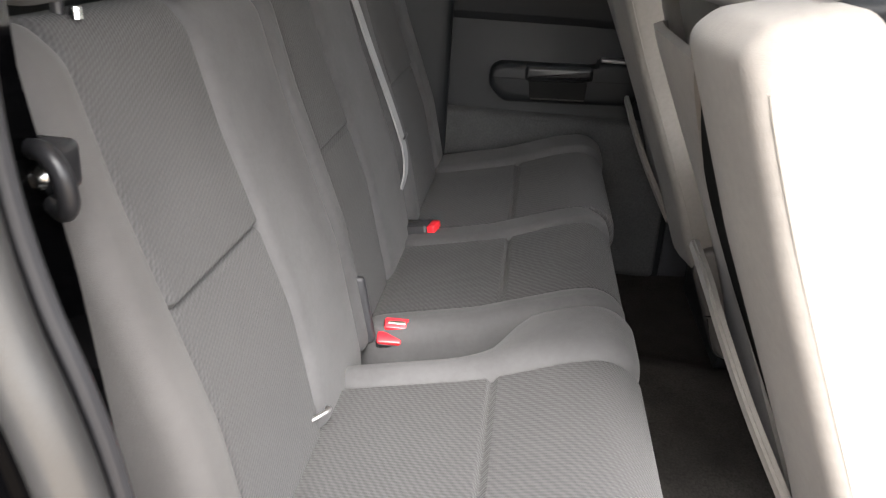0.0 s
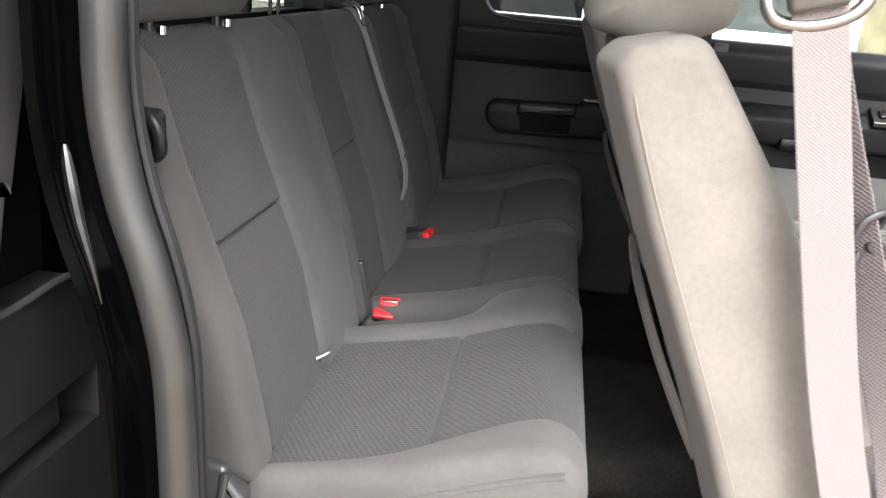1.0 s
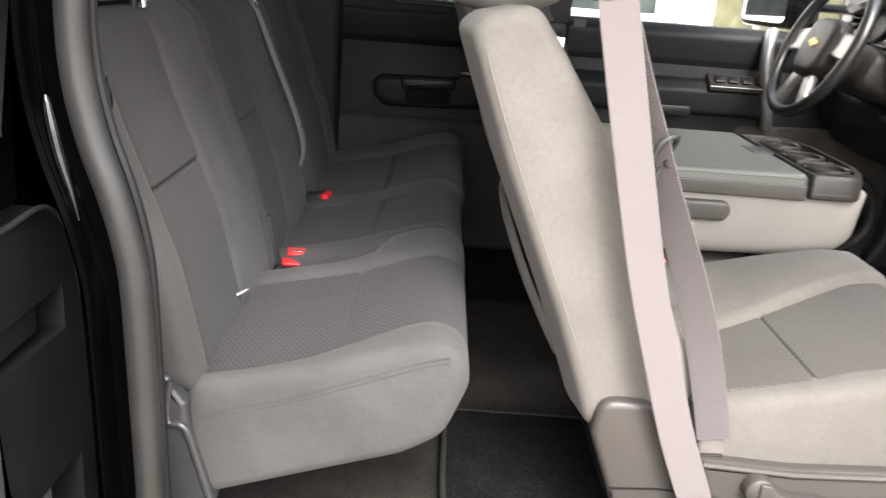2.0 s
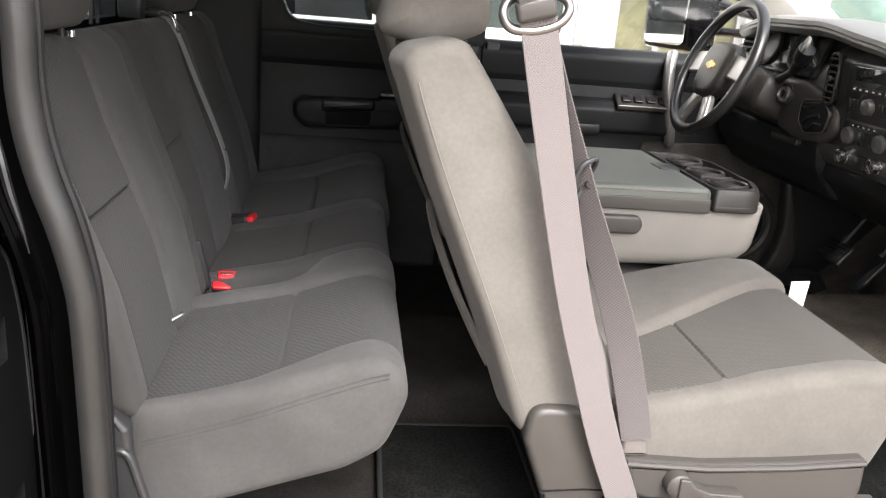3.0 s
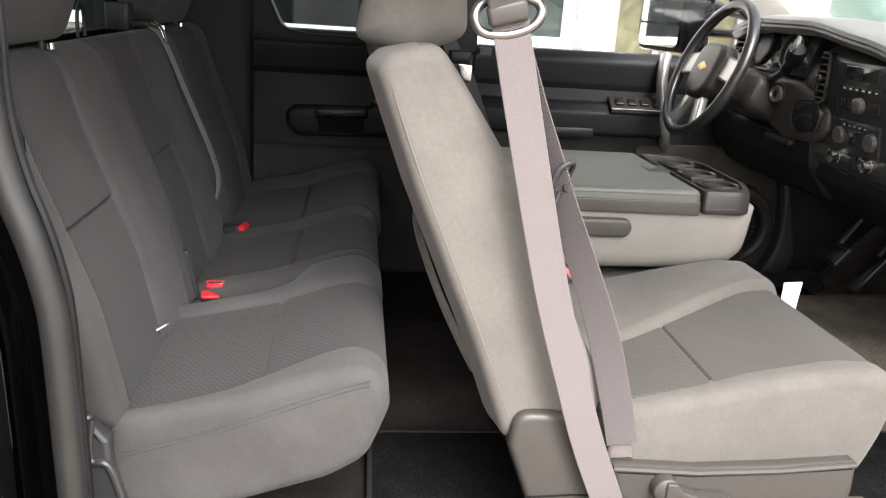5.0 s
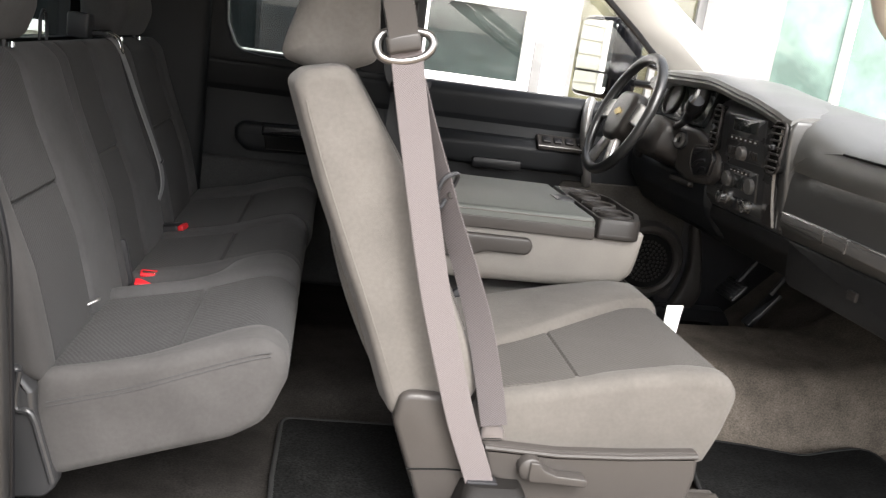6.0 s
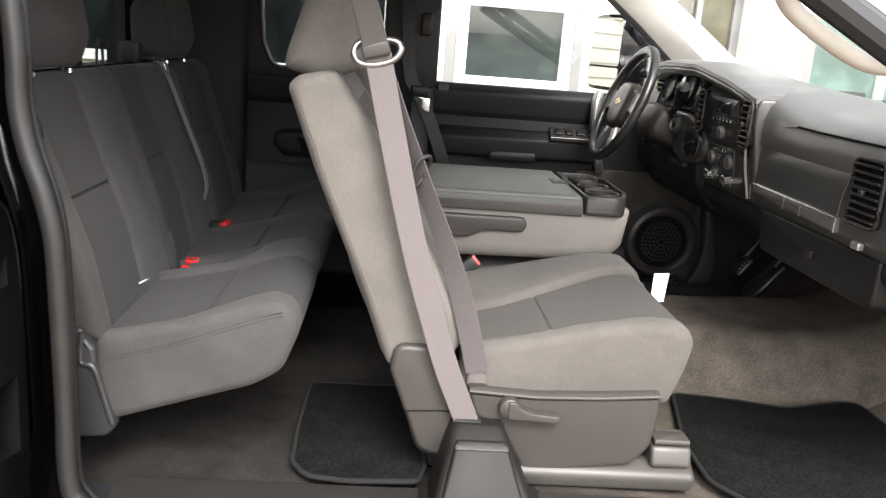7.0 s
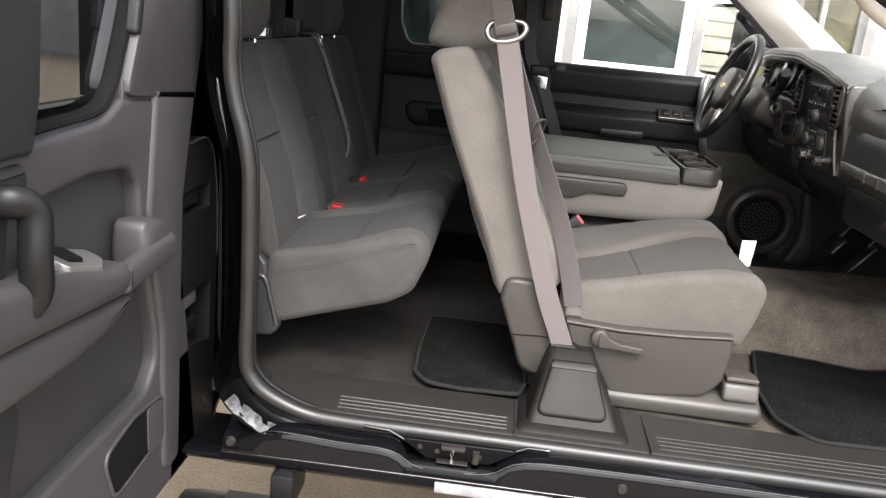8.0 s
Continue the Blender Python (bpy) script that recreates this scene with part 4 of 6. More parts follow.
con = thing("centre_console", (0.72, 1.0, 1.02), "folded-down grey console with lid and cup holders", "console")
part("body", slab(rounded([(0.42, 1.03, 0.02), (0.60, 1.030, 0.05), (0.90, 1.035, 0.06), (0.952, 1.075, 0.05), (0.965, 1.178, 0.01), (0.42, 1.195, 0.01)], 4), "y", 0.812, 1.225, 0.028, 4, cuts=3), CONSOLESIDE, con, "light grey vinyl console side")
lid = part("lid", slab(rounded([(0.40, 1.166, 0.01), (0.835, 1.164, 0.006), (0.832, 1.209, 0.016), (0.40, 1.209, 0.02)], 4), "y", 0.8035, 1.235, 0.010, 4), CONSOLE, con, "smooth grey vinyl lid with stitched edge")
part("stitching", tube([(0.42, 0.8032, 1.199), (0.826, 0.8032, 1.199)], 0.0014, 6), VELOUR, lid)
part("lid_band", slab(rounded([(0.42, 1.158, 0.004), (0.833, 1.156, 0.004), (0.833, 1.186, 0.004), (0.42, 1.186, 0.004)], 3), "y", 0.802, 0.82, 0.003), TAUPE, lid, "taupe lower band of the lid")
part("latch", box(0.785, 0.832, 0.985, 1.055, 1.200, 1.2115, 0.003), DARKPL, lid, "dark recessed latch")
tray = part("cup_tray", merged(slab(rounded([(0.838, 0.800, 0.01), (0.94, 0.800, 0.045), (0.972, 0.90, 0.05), (0.975, 1.13, 0.05), (0.94, 1.235, 0.045), (0.838, 1.235, 0.01)], 5), "z", 1.160, 1.175, 0.004)), GREYPL, con, "dark grey cup holder tray")
rim = rounded([(0.838, 0.800, 0.01), (0.94, 0.800, 0.045), (0.972, 0.90, 0.05), (0.975, 1.13, 0.05), (0.94, 1.235, 0.045), (0.838, 1.235, 0.01)], 5)
inn = [Vector((0.9, 1.02)) + (p - Vector((0.9, 1.02))) * 0.86 for p in rim]
part("rim", sheet([[(*p, 1.165) for p in rim + rim[:1]], [(*(p + (Vector((0.9, 1.02)) - p) * 0.01), 1.198) for p in rim + rim[:1]], [(*(p + (Vector((0.9, 1.02)) - p) * 0.04), 1.207) for p in rim + rim[:1]],
                   [(*p, 1.207) for p in inn + inn[:1]], [(*(Vector((0.9, 1.02)) + (p - Vector((0.9, 1.02))) * 0.97), 1.176) for p in inn + inn[:1]]]), GREYPL, tray)
for yc in (0.895, 1.015, 1.140):
    part("cup_ring", lathe([(0.036, -0.024), (0.037, 0.004), (0.041, 0.007), (0.044, 0.004), (0.045, -0.002)], pose(0.905, yc, 1.201), 28), GREYPL, tray, "ringed cup holder")
part("divider", box(0.868, 0.945, 0.952, 0.958, 1.176, 1.206, 0.002), GREYPL, tray)
part("tilt_handle", slab(rounded([(0.42, 1.085, 0.01), (0.54, 1.085, 0.02), (0.585, 1.105, 0.02), (0.685, 1.105, 0.018), (0.695, 1.125, 0.018), (0.685, 1.145, 0.018), (0.42, 1.145, 0.01)], 4), "y", 0.796, 0.815, 0.007), TAUPE, con, "taupe fold handle")

# front buckle between seat and console
fb = thing("front_buckle", (0.53, 0.80, 0.98), "black belt buckle with a red release beside the console", "seat belt buckle")
part("stalk", tube(spline([(0.40, 0.805, 0.93), (0.43, 0.80, 1.00), (0.455, 0.795, 1.07), (0.47, 0.795, 1.12)], 4), 0.022, 10, flat=0.4), DARKPL, fb)
part("body", moved(box(-0.05, 0.045, -0.012, 0.012, -0.018, 0.018, 0.007), frame_of((0.535, 0.795, 0.995), (0.62, 0, 0.55), (0, 1, 0))), DARKPL, fb)
part("release", moved(box(0.043, 0.052, -0.010, 0.010, -0.014, 0.016, 0.003), frame_of((0.535, 0.795, 0.995), (0.62, 0, 0.55), (0, 1, 0))), FADED, fb, "faded red release button")

# ---- near seat belt ----
belt = thing("seat_belt", (0.53, 0.2, 0.70), "dusty pink-grey webbing seat belt with a chrome loop", "seat belt")
part("webbing", ribbon(spline([(0.304, 0.236, 1.530), (0.338, 0.236, 1.39), (0.39, 0.237, 1.19), (0.435, 0.238, 1.05), (0.470, 0.240, 0.95), (0.516, 0.246, 0.842), (0.525, 0.25, 0.80)], 6), 0.047, 0.0022, (1, 0.06, 0.2)), BELT, belt)
part("lap_webbing", ribbon(spline([(0.306, 0.256, 1.530), (0.345, 0.262, 1.43), (0.382, 0.268, 1.345), (0.401, 0.271, 1.300), (0.430, 0.273, 1.235), (0.477, 0.273, 1.122), (0.512, 0.273, 1.010), (0.532, 0.273, 0.935)], 6), 0.046, 0.0022, [(0.70 + 0.25 * smooth01(18, 42, q), -0.7 + 0.5 * smooth01(18, 42, q), 0.2) for q in range(43)]), BELT_LAP, belt)
loop = part("d_loop", tube(spline([(0.262, 0.240, 1.530), (0.272, 0.239, 1.513), (0.300, 0.238, 1.511), (0.330, 0.240, 1.521), (0.343, 0.242, 1.538), (0.335, 0.245, 1.553), (0.305, 0.249, 1.554), (0.272, 0.246, 1.547)], 6, True), 0.0062, 12, True, up=(0, 1, 0)), WORNCHROME, belt, "worn chrome guide loop")
part("strap_cover", ribbon(spline([(0.2985, 0.2315, 1.540), (0.293, 0.229, 1.565), (0.277, 0.222, 1.615), (0.250, 0.205, 1.70), (0.218, 0.18, 1.81)], 5), 0.044, 0.014, (1, 0.06, 0.15)), TAUPE, belt, "taupe plastic strap cover")
part("cover_end", moved(box(-0.025, 0.025, -0.008, 0.008, -0.013, 0.013, 0.006, 4), frame_of((0.300, 0.231, 1.537), (1, 0.0, 0.28), (0, 1, 0))), TAUPE, loop, "rounded taupe strap end")
part("belt_guide", tube(spline([(0.387, 0.258, 1.300), (0.379, 0.252, 1.318), (0.386, 0.250, 1.345), (0.403, 0.254, 1.356), (0.410, 0.268, 1.348), (0.402, 0.276, 1.322)], 6, True), 0.0036, 10, True, up=(0, 1, 0)), DARKPL, belt, "dark wire belt guide clip")
part("guide_button", lathe([(0.0, 0.004), (0.006, 0.004), (0.008, 0.0)], frame_of((0.4045, 0.2625, 1.322), (1, 0, 0), (0, 0, 1)), 14), GREYPL, belt)
tw = thing("belt_tower", (0.54, 0.18, 0.70), "charcoal plastic belt anchor tower on the sill", "belt cover")


def tower_ring(z, x0, x1, y0, y1, r=0.02):
    return [(p.x, p.y, z) for p in rounded([(x0, y0, r), (x1, y0, r), (x1, y1, r), (x0, y1, r)], 4)]


levels = [(0.700, 0.425, 0.675, 0.075, 0.25), (0.706, 0.43, 0.668, 0.08, 0.25), (0.712, 0.448, 0.652, 0.102, 0.25), (0.76, 0.462, 0.630, 0.135, 0.262), (0.815, 0.480, 0.600, 0.190, 0.285), (0.835, 0.487, 0.592, 0.215, 0.29), (0.843, 0.495, 0.585, 0.228, 0.285)]
rings = [tower_ring(*l) for l in levels]
bm = sheet([r + r[:1] for r in rings])
bm.faces.new([bm.verts.new(p) for p in rings[-1]])
part("cover", bm, TOWERPL, tw)
pmx = frame_of((0.545, 0.146, 0.763), (1, 0, 0), (0, 0.062, 0.089))
part("front_plate", slab(rounded([(-0.082, -0.05, 0.022), (0.082, -0.05, 0.022), (0.044, 0.080, 0.008), (-0.052, 0.080, 0.008)], 5), "z", -0.004, 0.016, 0.008, 4, warp=lambda p: pmx @ p), TOWERPL, tw)
# Chamfer in paler plastic than the plate, to carry its highlight.
part("chamfer", slab(rounded([(-0.057, 0.058, 0.006), (0.050, 0.058, 0.006), (0.043, 0.080, 0.006), (-0.051, 0.080, 0.006)], 4), "z", 0.010, 0.0195, 0.004, 3, warp=lambda p: pmx @ Vector((p.x, p.y, p.z - 0.45 * max(p.y - 0.060, 0)))), TAUPE, tw, "upper chamfer of the plate, toned pale for its highlight")
part("slot", box(0.493, 0.545, 0.238, 0.262, 0.841, 0.847, 0.002), DARKPL, tw)
solo("lap_anchor", slab(rounded([(0.512, 0.902, 0.006), (0.556, 0.904, 0.006), (0.553, 0.926, 0.014), (0.536, 0.944, 0.014), (0.514, 0.948, 0.01)], 4), "y", 0.276, 0.292, 0.007), surface("anchor_plastic", (0.10, 0.088, 0.085), 0.32, vary=0.15, scale=30), "pale plastic cover of the lap belt anchor on the seat side", "belt cover")

# ---- rear bench ----
RC = [(-0.20, 0.800, 0.02), (-0.19, 0.985, 0.03), (-0.03, 1.018, 0.2), (0.09, 1.058, 0.2), (0.140, 1.070, 0.06), (0.180, 1.045, 0.05), (0.184, 1.005, 0.05), (0.155, 0.928, 0.06), (0.10, 0.895, 0.1), (-0.012, 0.860, 0.2)]
RB = [(-0.165, 0.95, 0.02), (-0.180, 1.02, 0.05), (-0.206, 1.136, 0.2), (-0.274, 1.32, 0.2), (-0.305, 1.42, 0.04), (-0.335, 1.446, 0.03), (-0.385, 1.440, 0.03), (-0.40, 1.38, 0.05), (-0.32, 1.10, 0.2), (-0.28, 0.95, 0.03)]
bench = thing("rear_bench", (0.0, 1.0, FLOOR), "grey cloth rear bench seat with woven inserts, shade in its colour", "seat")


def cushion(name, y0, y1, mat, label="", lift=0.0, bev=0.02, grow=0.0, notch=False, dip=0.0, skew=0.0):
    pts = [(x + (grow if x > 0.1 else 0), z + (lift if z > 0.97 else 0), r) for x, z, r in RC]
    if notch:
        q = [(0.000, 1.026 + lift, 0.004), (0.006, 1.020 + lift, 0.003), (0.013, 1.030 + lift, 0.004)]
        pts = pts[:3] + q + pts[3:]
    def shape(p):
        p = p - Vector((0, 0, dip * smooth01(y0 + 0.03, y1, p.y) * (1 - smooth01(-0.06, 0.06, p.x)) * smooth01(0.9, 1.0, p.z)))
        return p + Vector((0, skew * (smooth01(-0.12, 0.16, p.x) - 0.25) * smooth01(y0 + 0.02, y1 - 0.01, p.y), 0))

    return part(name, slab(rounded(pts, 4), "y", y0, y1, bev, 4, cuts=5, step=0.02, warp=shape), mat, bench, label)


def backrest(name, y0, y1, mat, label="", push=0.0, bev=0.02, notch=0.0, curl=False):
    pts = [(x + (push if x > -0.31 else 0), z, r) for x, z, r in RB]
    if curl:
        pts = [(-0.168, 0.957, 0.02)] + pts[1:-3] + [(-0.46, 1.38, 0.05), (-0.43, 1.10, 0.2), (-0.40, 1.055, 0.03)]
    if notch:
        xn = -0.206 + (notch - 1.136) / (1.32 - 1.136) * -0.068 + push
        pts = pts[:3] + [(xn + 0.001, notch - 0.006, 0.003), (xn - 0.007, notch, 0.002), (xn - 0.001, notch + 0.006, 0.003)] + pts[3:]
    return part(name, slab(rounded(pts, 4), "y", y0, y1, bev, 4, cuts=5, step=0.02), mat, bench, label)


# Bench faces take darker or lighter cloth tones by how light reaches them.
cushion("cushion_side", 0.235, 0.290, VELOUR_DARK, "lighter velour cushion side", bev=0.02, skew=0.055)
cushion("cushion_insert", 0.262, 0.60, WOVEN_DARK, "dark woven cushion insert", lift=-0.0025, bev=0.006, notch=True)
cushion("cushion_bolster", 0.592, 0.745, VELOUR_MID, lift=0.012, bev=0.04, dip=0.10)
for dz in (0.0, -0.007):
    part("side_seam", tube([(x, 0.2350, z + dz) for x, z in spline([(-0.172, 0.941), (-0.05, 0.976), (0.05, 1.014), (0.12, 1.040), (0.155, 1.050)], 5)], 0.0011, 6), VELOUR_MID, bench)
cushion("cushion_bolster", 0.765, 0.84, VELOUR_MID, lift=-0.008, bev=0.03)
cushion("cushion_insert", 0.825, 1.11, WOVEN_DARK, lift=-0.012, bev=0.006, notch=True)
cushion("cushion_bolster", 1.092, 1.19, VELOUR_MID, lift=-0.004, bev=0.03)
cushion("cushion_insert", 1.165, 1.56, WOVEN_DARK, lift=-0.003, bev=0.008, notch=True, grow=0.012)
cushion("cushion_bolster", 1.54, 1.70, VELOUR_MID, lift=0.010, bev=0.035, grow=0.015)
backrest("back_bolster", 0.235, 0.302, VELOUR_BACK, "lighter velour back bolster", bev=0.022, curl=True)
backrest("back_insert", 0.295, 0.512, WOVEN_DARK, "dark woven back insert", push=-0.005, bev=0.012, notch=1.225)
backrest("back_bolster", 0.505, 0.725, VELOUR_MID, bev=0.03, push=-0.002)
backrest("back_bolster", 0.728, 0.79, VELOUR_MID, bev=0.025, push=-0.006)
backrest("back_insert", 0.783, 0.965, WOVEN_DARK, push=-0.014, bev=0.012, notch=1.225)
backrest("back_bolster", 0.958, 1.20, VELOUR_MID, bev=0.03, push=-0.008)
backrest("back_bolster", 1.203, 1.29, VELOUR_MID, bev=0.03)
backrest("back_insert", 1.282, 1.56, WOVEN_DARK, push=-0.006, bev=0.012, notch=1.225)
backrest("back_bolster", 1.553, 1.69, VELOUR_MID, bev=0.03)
for yc, posts in ((0.437, (-0.092, 0.088)), (1.356, (-0.10, 0.10))):
    hd = part("headrest", slab(rounded([(-0.415, 1.452, 0.03), (-0.326, 1.452, 0.03), (-0.302, 1.515, 0.06), (-0.325, 1.64, 0.04), (-0.375, 1.66, 0.04), (-0.42, 1.59, 0.05)], 5), "y", yc - 0.165, yc + 0.165, 0.035, 5, step=0.02), VELOUR_MID, bench, "grey cloth headrest in the shaded tone")
    for q in posts:
        part("post", lathe([(0.005, 0.0), (0.005, 0.03)], pose(-0.342, yc + q, 1.436), 10), DARKPL, hd, "black post")
        part("post_collar", lathe([(0.0, 0.004), (0.005, 0.003), (0.006, -0.006)], pose(-0.328, yc + q, 1.447), 12), CHROME, hd, "bright post collar")
brk = thing("seat_bracket", (-0.2, 0.25, 0.8), "charcoal plastic bracket at the bench's hinge", "seat bracket")
part("cover", slab(rounded([(-0.150, 0.805, 0.02), (-0.168, 0.87, 0.03), (-0.183, 0.925, 0.012), (-0.186, 0.962, 0.006), (-0.204, 0.985, 0.012), (-0.206, 1.000, 0.008), (-0.26, 1.006, 0.02), (-0.26, 0.78, 0.02), (-0.17, 0.785, 0.02)], 4), "y", 0.222, 0.262, 0.009, 4), GLOSSBLACK, brk)
part("ridge", tube(spline([(-0.207, 0.224, 0.995), (-0.211, 0.222, 0.938), (-0.188, 0.221, 0.928), (-0.173, 0.221, 0.88), (-0.156, 0.222, 0.815)], 5), 0.0055, 10, up=(0, 1, 0)), GLOSSBLACK, brk)

# rear belt, buckles and small fittings
rb = thing("rear_belt", (-0.2, 1.2, 1.0), "grey shoulder belt across the middle of the rear bench", "seat belt")
part("webbing", ribbon(spline([(-0.365, 1.19, 1.452), (-0.318, 1.19, 1.43), (-0.262, 1.185, 1.30), (-0.205, 1.175, 1.162), (-0.193, 1.172, 1.10), (-0.201, 1.168, 1.055)], 5), 0.026, 0.003, (0.1, 1, 0.05)), BELTGREY, rb)
part("guide", box(-0.375, -0.335, 1.15, 1.23, 1.448, 1.462, 0.005), DARKPL, rb)
part("guide_wire", tube(spline([(-0.345, 1.165, 1.462), (-0.318, 1.170, 1.450), (-0.306, 1.178, 1.418), (-0.308, 1.200, 1.418), (-0.320, 1.208, 1.450), (-0.345, 1.210, 1.462)], 6), 0.0016, 8), CHROME, rb, "bright wire belt guide")
part("retaining_stud", lathe([(0.0, 0.004), (0.006, 0.004), (0.008, 0.0)], frame_of((-0.198, 1.172, 1.162), (0, 1, 0), (0.4, 0, 0.9)), 12), DARKPL, rb)


def buckle(name, at, ahead, label):
    b = thing(name, at, label, "seat belt buckle", group="rear buckles")
    m = frame_of(at, ahead, (0, 1, 0))
    part("body", moved(box(-0.07, 0.0, -0.022, 0.022, -0.012, 0.012, 0.007), m), DARKPL, b)
    part("release", moved(box(-0.002, 0.014, -0.019, 0.019, -0.012, 0.010, 0.004), m), RED, b, "bright red release button")
    return b


pair = thing("rear_buckle", (-0.145, 0.79, 0.955), "pair of red-button belt buckles tucked into the bench", "seat belt buckle", group="rear buckles")
for off, lean in ((0.0, 0.0), (0.024, 0.02)):
    m = frame_of((-0.147 + lean * 0.4, 0.772 + off * 0.55, 0.966 + off * 0.70), (0.05, -0.55, 0.83), (1, 0, 0.1))
    part("body", moved(box(-0.06, 0.0, -0.020, 0.020, -0.011, 0.011, 0.006), m), MATTE, pair)
    part("release", moved(box(-0.004, 0.006, -0.0175, 0.0175, -0.009, 0.009, 0.003), m), RED, pair, "bright red release button")
    if off:
        part("slot", moved(box(0.004, 0.0072, -0.013, 0.013, -0.002, 0.0035, 0.001), m), CHROME, pair, "belt tongue slot")
buckle("rear_buckle", (-0.140, 1.165, 0.994), (0.95, -0.2, 0.2), "black belt buckle with a red button on the bench")
solo("seat_clip", tube(spline([(-0.192, 0.485, 1.006), (-0.178, 0.492, 1.013), (-0.168, 0.50, 1.018), (-0.172, 0.508, 1.015)], 4), 0.0028, 8), WORNCHROME, "small bright metal hinge clip between cushion and back", "clip")
solo("stalk_cover", slab(rounded([(-0.20, 0.96, 0.01), (-0.165, 0.96, 0.01), (-0.185, 1.06, 0.008), (-0.205, 1.06, 0.008)]), "y", 0.762, 0.775, 0.004), DARKPL, "black plastic hinge cover standing between the bench halves", "hinge cover")
hook = thing("coat_hook", (-0.27, 0.20, 1.37), "black plastic belt hook on the quarter trim", "hook")
part("base", box(-0.345, -0.262, 0.192, 0.222, 1.352, 1.386, 0.007, 3), MATTE, hook)
part("hook", tube(spline([(-0.280, 0.192, 1.384), (-0.262, 0.180, 1.386), (-0.251, 0.176, 1.376), (-0.249, 0.178, 1.358), (-0.256, 0.184, 1.348), (-0.268, 0.192, 1.350)], 6), 0.0065, 12, up=(0, 1, 0)), MATTE, hook)
part("stud", lathe([(0.0, 0.006), (0.005, 0.005), (0.008, 0.0)], frame_of((-0.275, 0.189, 1.366), (1, 0, 0), (0, 0, 1)), 14), CHROME, hook, "bright fixing stud")
solo("tether_loop", tube(spline([(-0.44, 1.005, 1.43), (-0.44, 1.008, 1.475), (-0.44, 1.028, 1.496), (-0.44, 1.048, 1.475), (-0.44, 1.051, 1.43)], 6), 0.004, 8), DARKPL, "black wire tether loop behind the bench", "tether loop")
solo("rear_latch", box(-0.42, -0.37, 1.12, 1.17, 1.44, 1.50, 0.008), DARKPL, "black seat-back latch housing", "latch")

# far driver belt
fbm = thing("driver_belt", (0.42, 1.72, 1.2), "black driver seat belt hanging by the pillar", "seat belt")
part("webbing", ribbon(spline([(0.365, 1.735, 1.75), (0.373, 1.72, 1.58), (0.388, 1.705, 1.44), (0.435, 1.70, 1.36), (0.48, 1.70, 1.26), (0.53, 1.70, 1.13)], 5), 0.046, 0.003, (1, 0.2, 0.2)), MATTE, fbm)
part("latch_plate", slab(rounded([(0.433, 1.325, 0.006), (0.462, 1.318, 0.008), (0.462, 1.368, 0.004), (0.42, 1.372, 0.004)], 3), "y", 1.688, 1.692, 0.001), CHROME, fbm, "bright steel latch plate")
part("plate_cover", box(0.395, 0.455, 1.684, 1.70, 1.372, 1.41, 0.005), MATTE, fbm)
part("height_adjuster", box(0.415, 0.455, 1.735, 1.765, 1.58, 1.66, 0.008), GREYPL, fbm)

# ---- floor mats and paper ----
def floor_mat(name, outline, z, label):
    m = thing(name, (outline[0][0], outline[0][1], z), label, "floor mat", group="floor mats")
    pr = rounded(outline, 5)
    part("carpet_face", slab(pr, "z", z, z + 0.010, 0.004), MAT, m)
    part("bound_edge", tube([(p.x, p.y, z + 0.007) for p in resample(pr, 0.03)], 0.0055, 8, True), EDGING, m)


floor_mat("floor_mat", [(0.172, 0.70, 0.03), (0.168, 0.45, 0.1), (0.174, 0.30, 0.06), (0.208, 0.245, 0.05), (0.29, 0.232, 0.1), (0.43, 0.24, 0.02), (0.445, 0.30, 0.02), (0.445, 0.70, 0.02)], 0.702, "black carpet floor mat in the rear footwell")
floor_mat("floor_mat", [(1.115, 0.745, 0.03), (1.28, 0.715, 0.1), (1.40, 0.68, 0.1), (1.50, 0.715, 0.1), (1.62, 0.75, 0.04), (1.62, 0.20, 0.04), (1.27, 0.202, 0.1), (1.11, 0.195, 0.06), (1.045, 0.29, 0.08), (1.048, 0.46, 0.1)], 0.702, "black carpet floor mat in the passenger footwell")
floor_mat("floor_mat", [(1.02, 1.72, 0.04), (1.02, 1.38, 0.04), (1.60, 1.36, 0.05), (1.62, 1.72, 0.04)], 0.702, "black carpet floor mat in the driver footwell")
solo("paper_sheet", slab([(1.035, 0.945), (1.07, 0.948), (1.075, 1.025), (1.035, 1.022)], "y", 0.785, 0.788), PAPER, "white folded paper tucked beside the seat", "paper")

# ---- dashboard ----
dash = thing("dashboard", (1.5, 0.95, 1.1), "charcoal dashboard with vents, radio and glovebox", "dashboard")
main = rounded([(1.262, 1.222, 0.01), (1.240, 1.25, 0.02), (1.238, 1.36, 0.08), (1.275, 1.442, 0.03), (1.38, 1.47, 0.08), (1.60, 1.470, 0.1), (2.0, 1.435, 0.0), (2.0, 1.235, 0), (1.30, 1.228, 0.02)], 5)
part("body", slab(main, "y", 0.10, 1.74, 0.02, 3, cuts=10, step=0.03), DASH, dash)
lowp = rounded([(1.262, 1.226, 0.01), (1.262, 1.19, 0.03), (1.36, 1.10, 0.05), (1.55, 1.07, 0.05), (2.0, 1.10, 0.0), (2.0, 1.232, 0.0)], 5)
part("lower_panel", slab(lowp, "y", 0.11, 1.73, 0.015, 3, cuts=6, step=0.03), LOWDASH, dash, "lower dash panel toned dark for shade")
YS = [0.13 + 0.04 * k for k in range(41)]


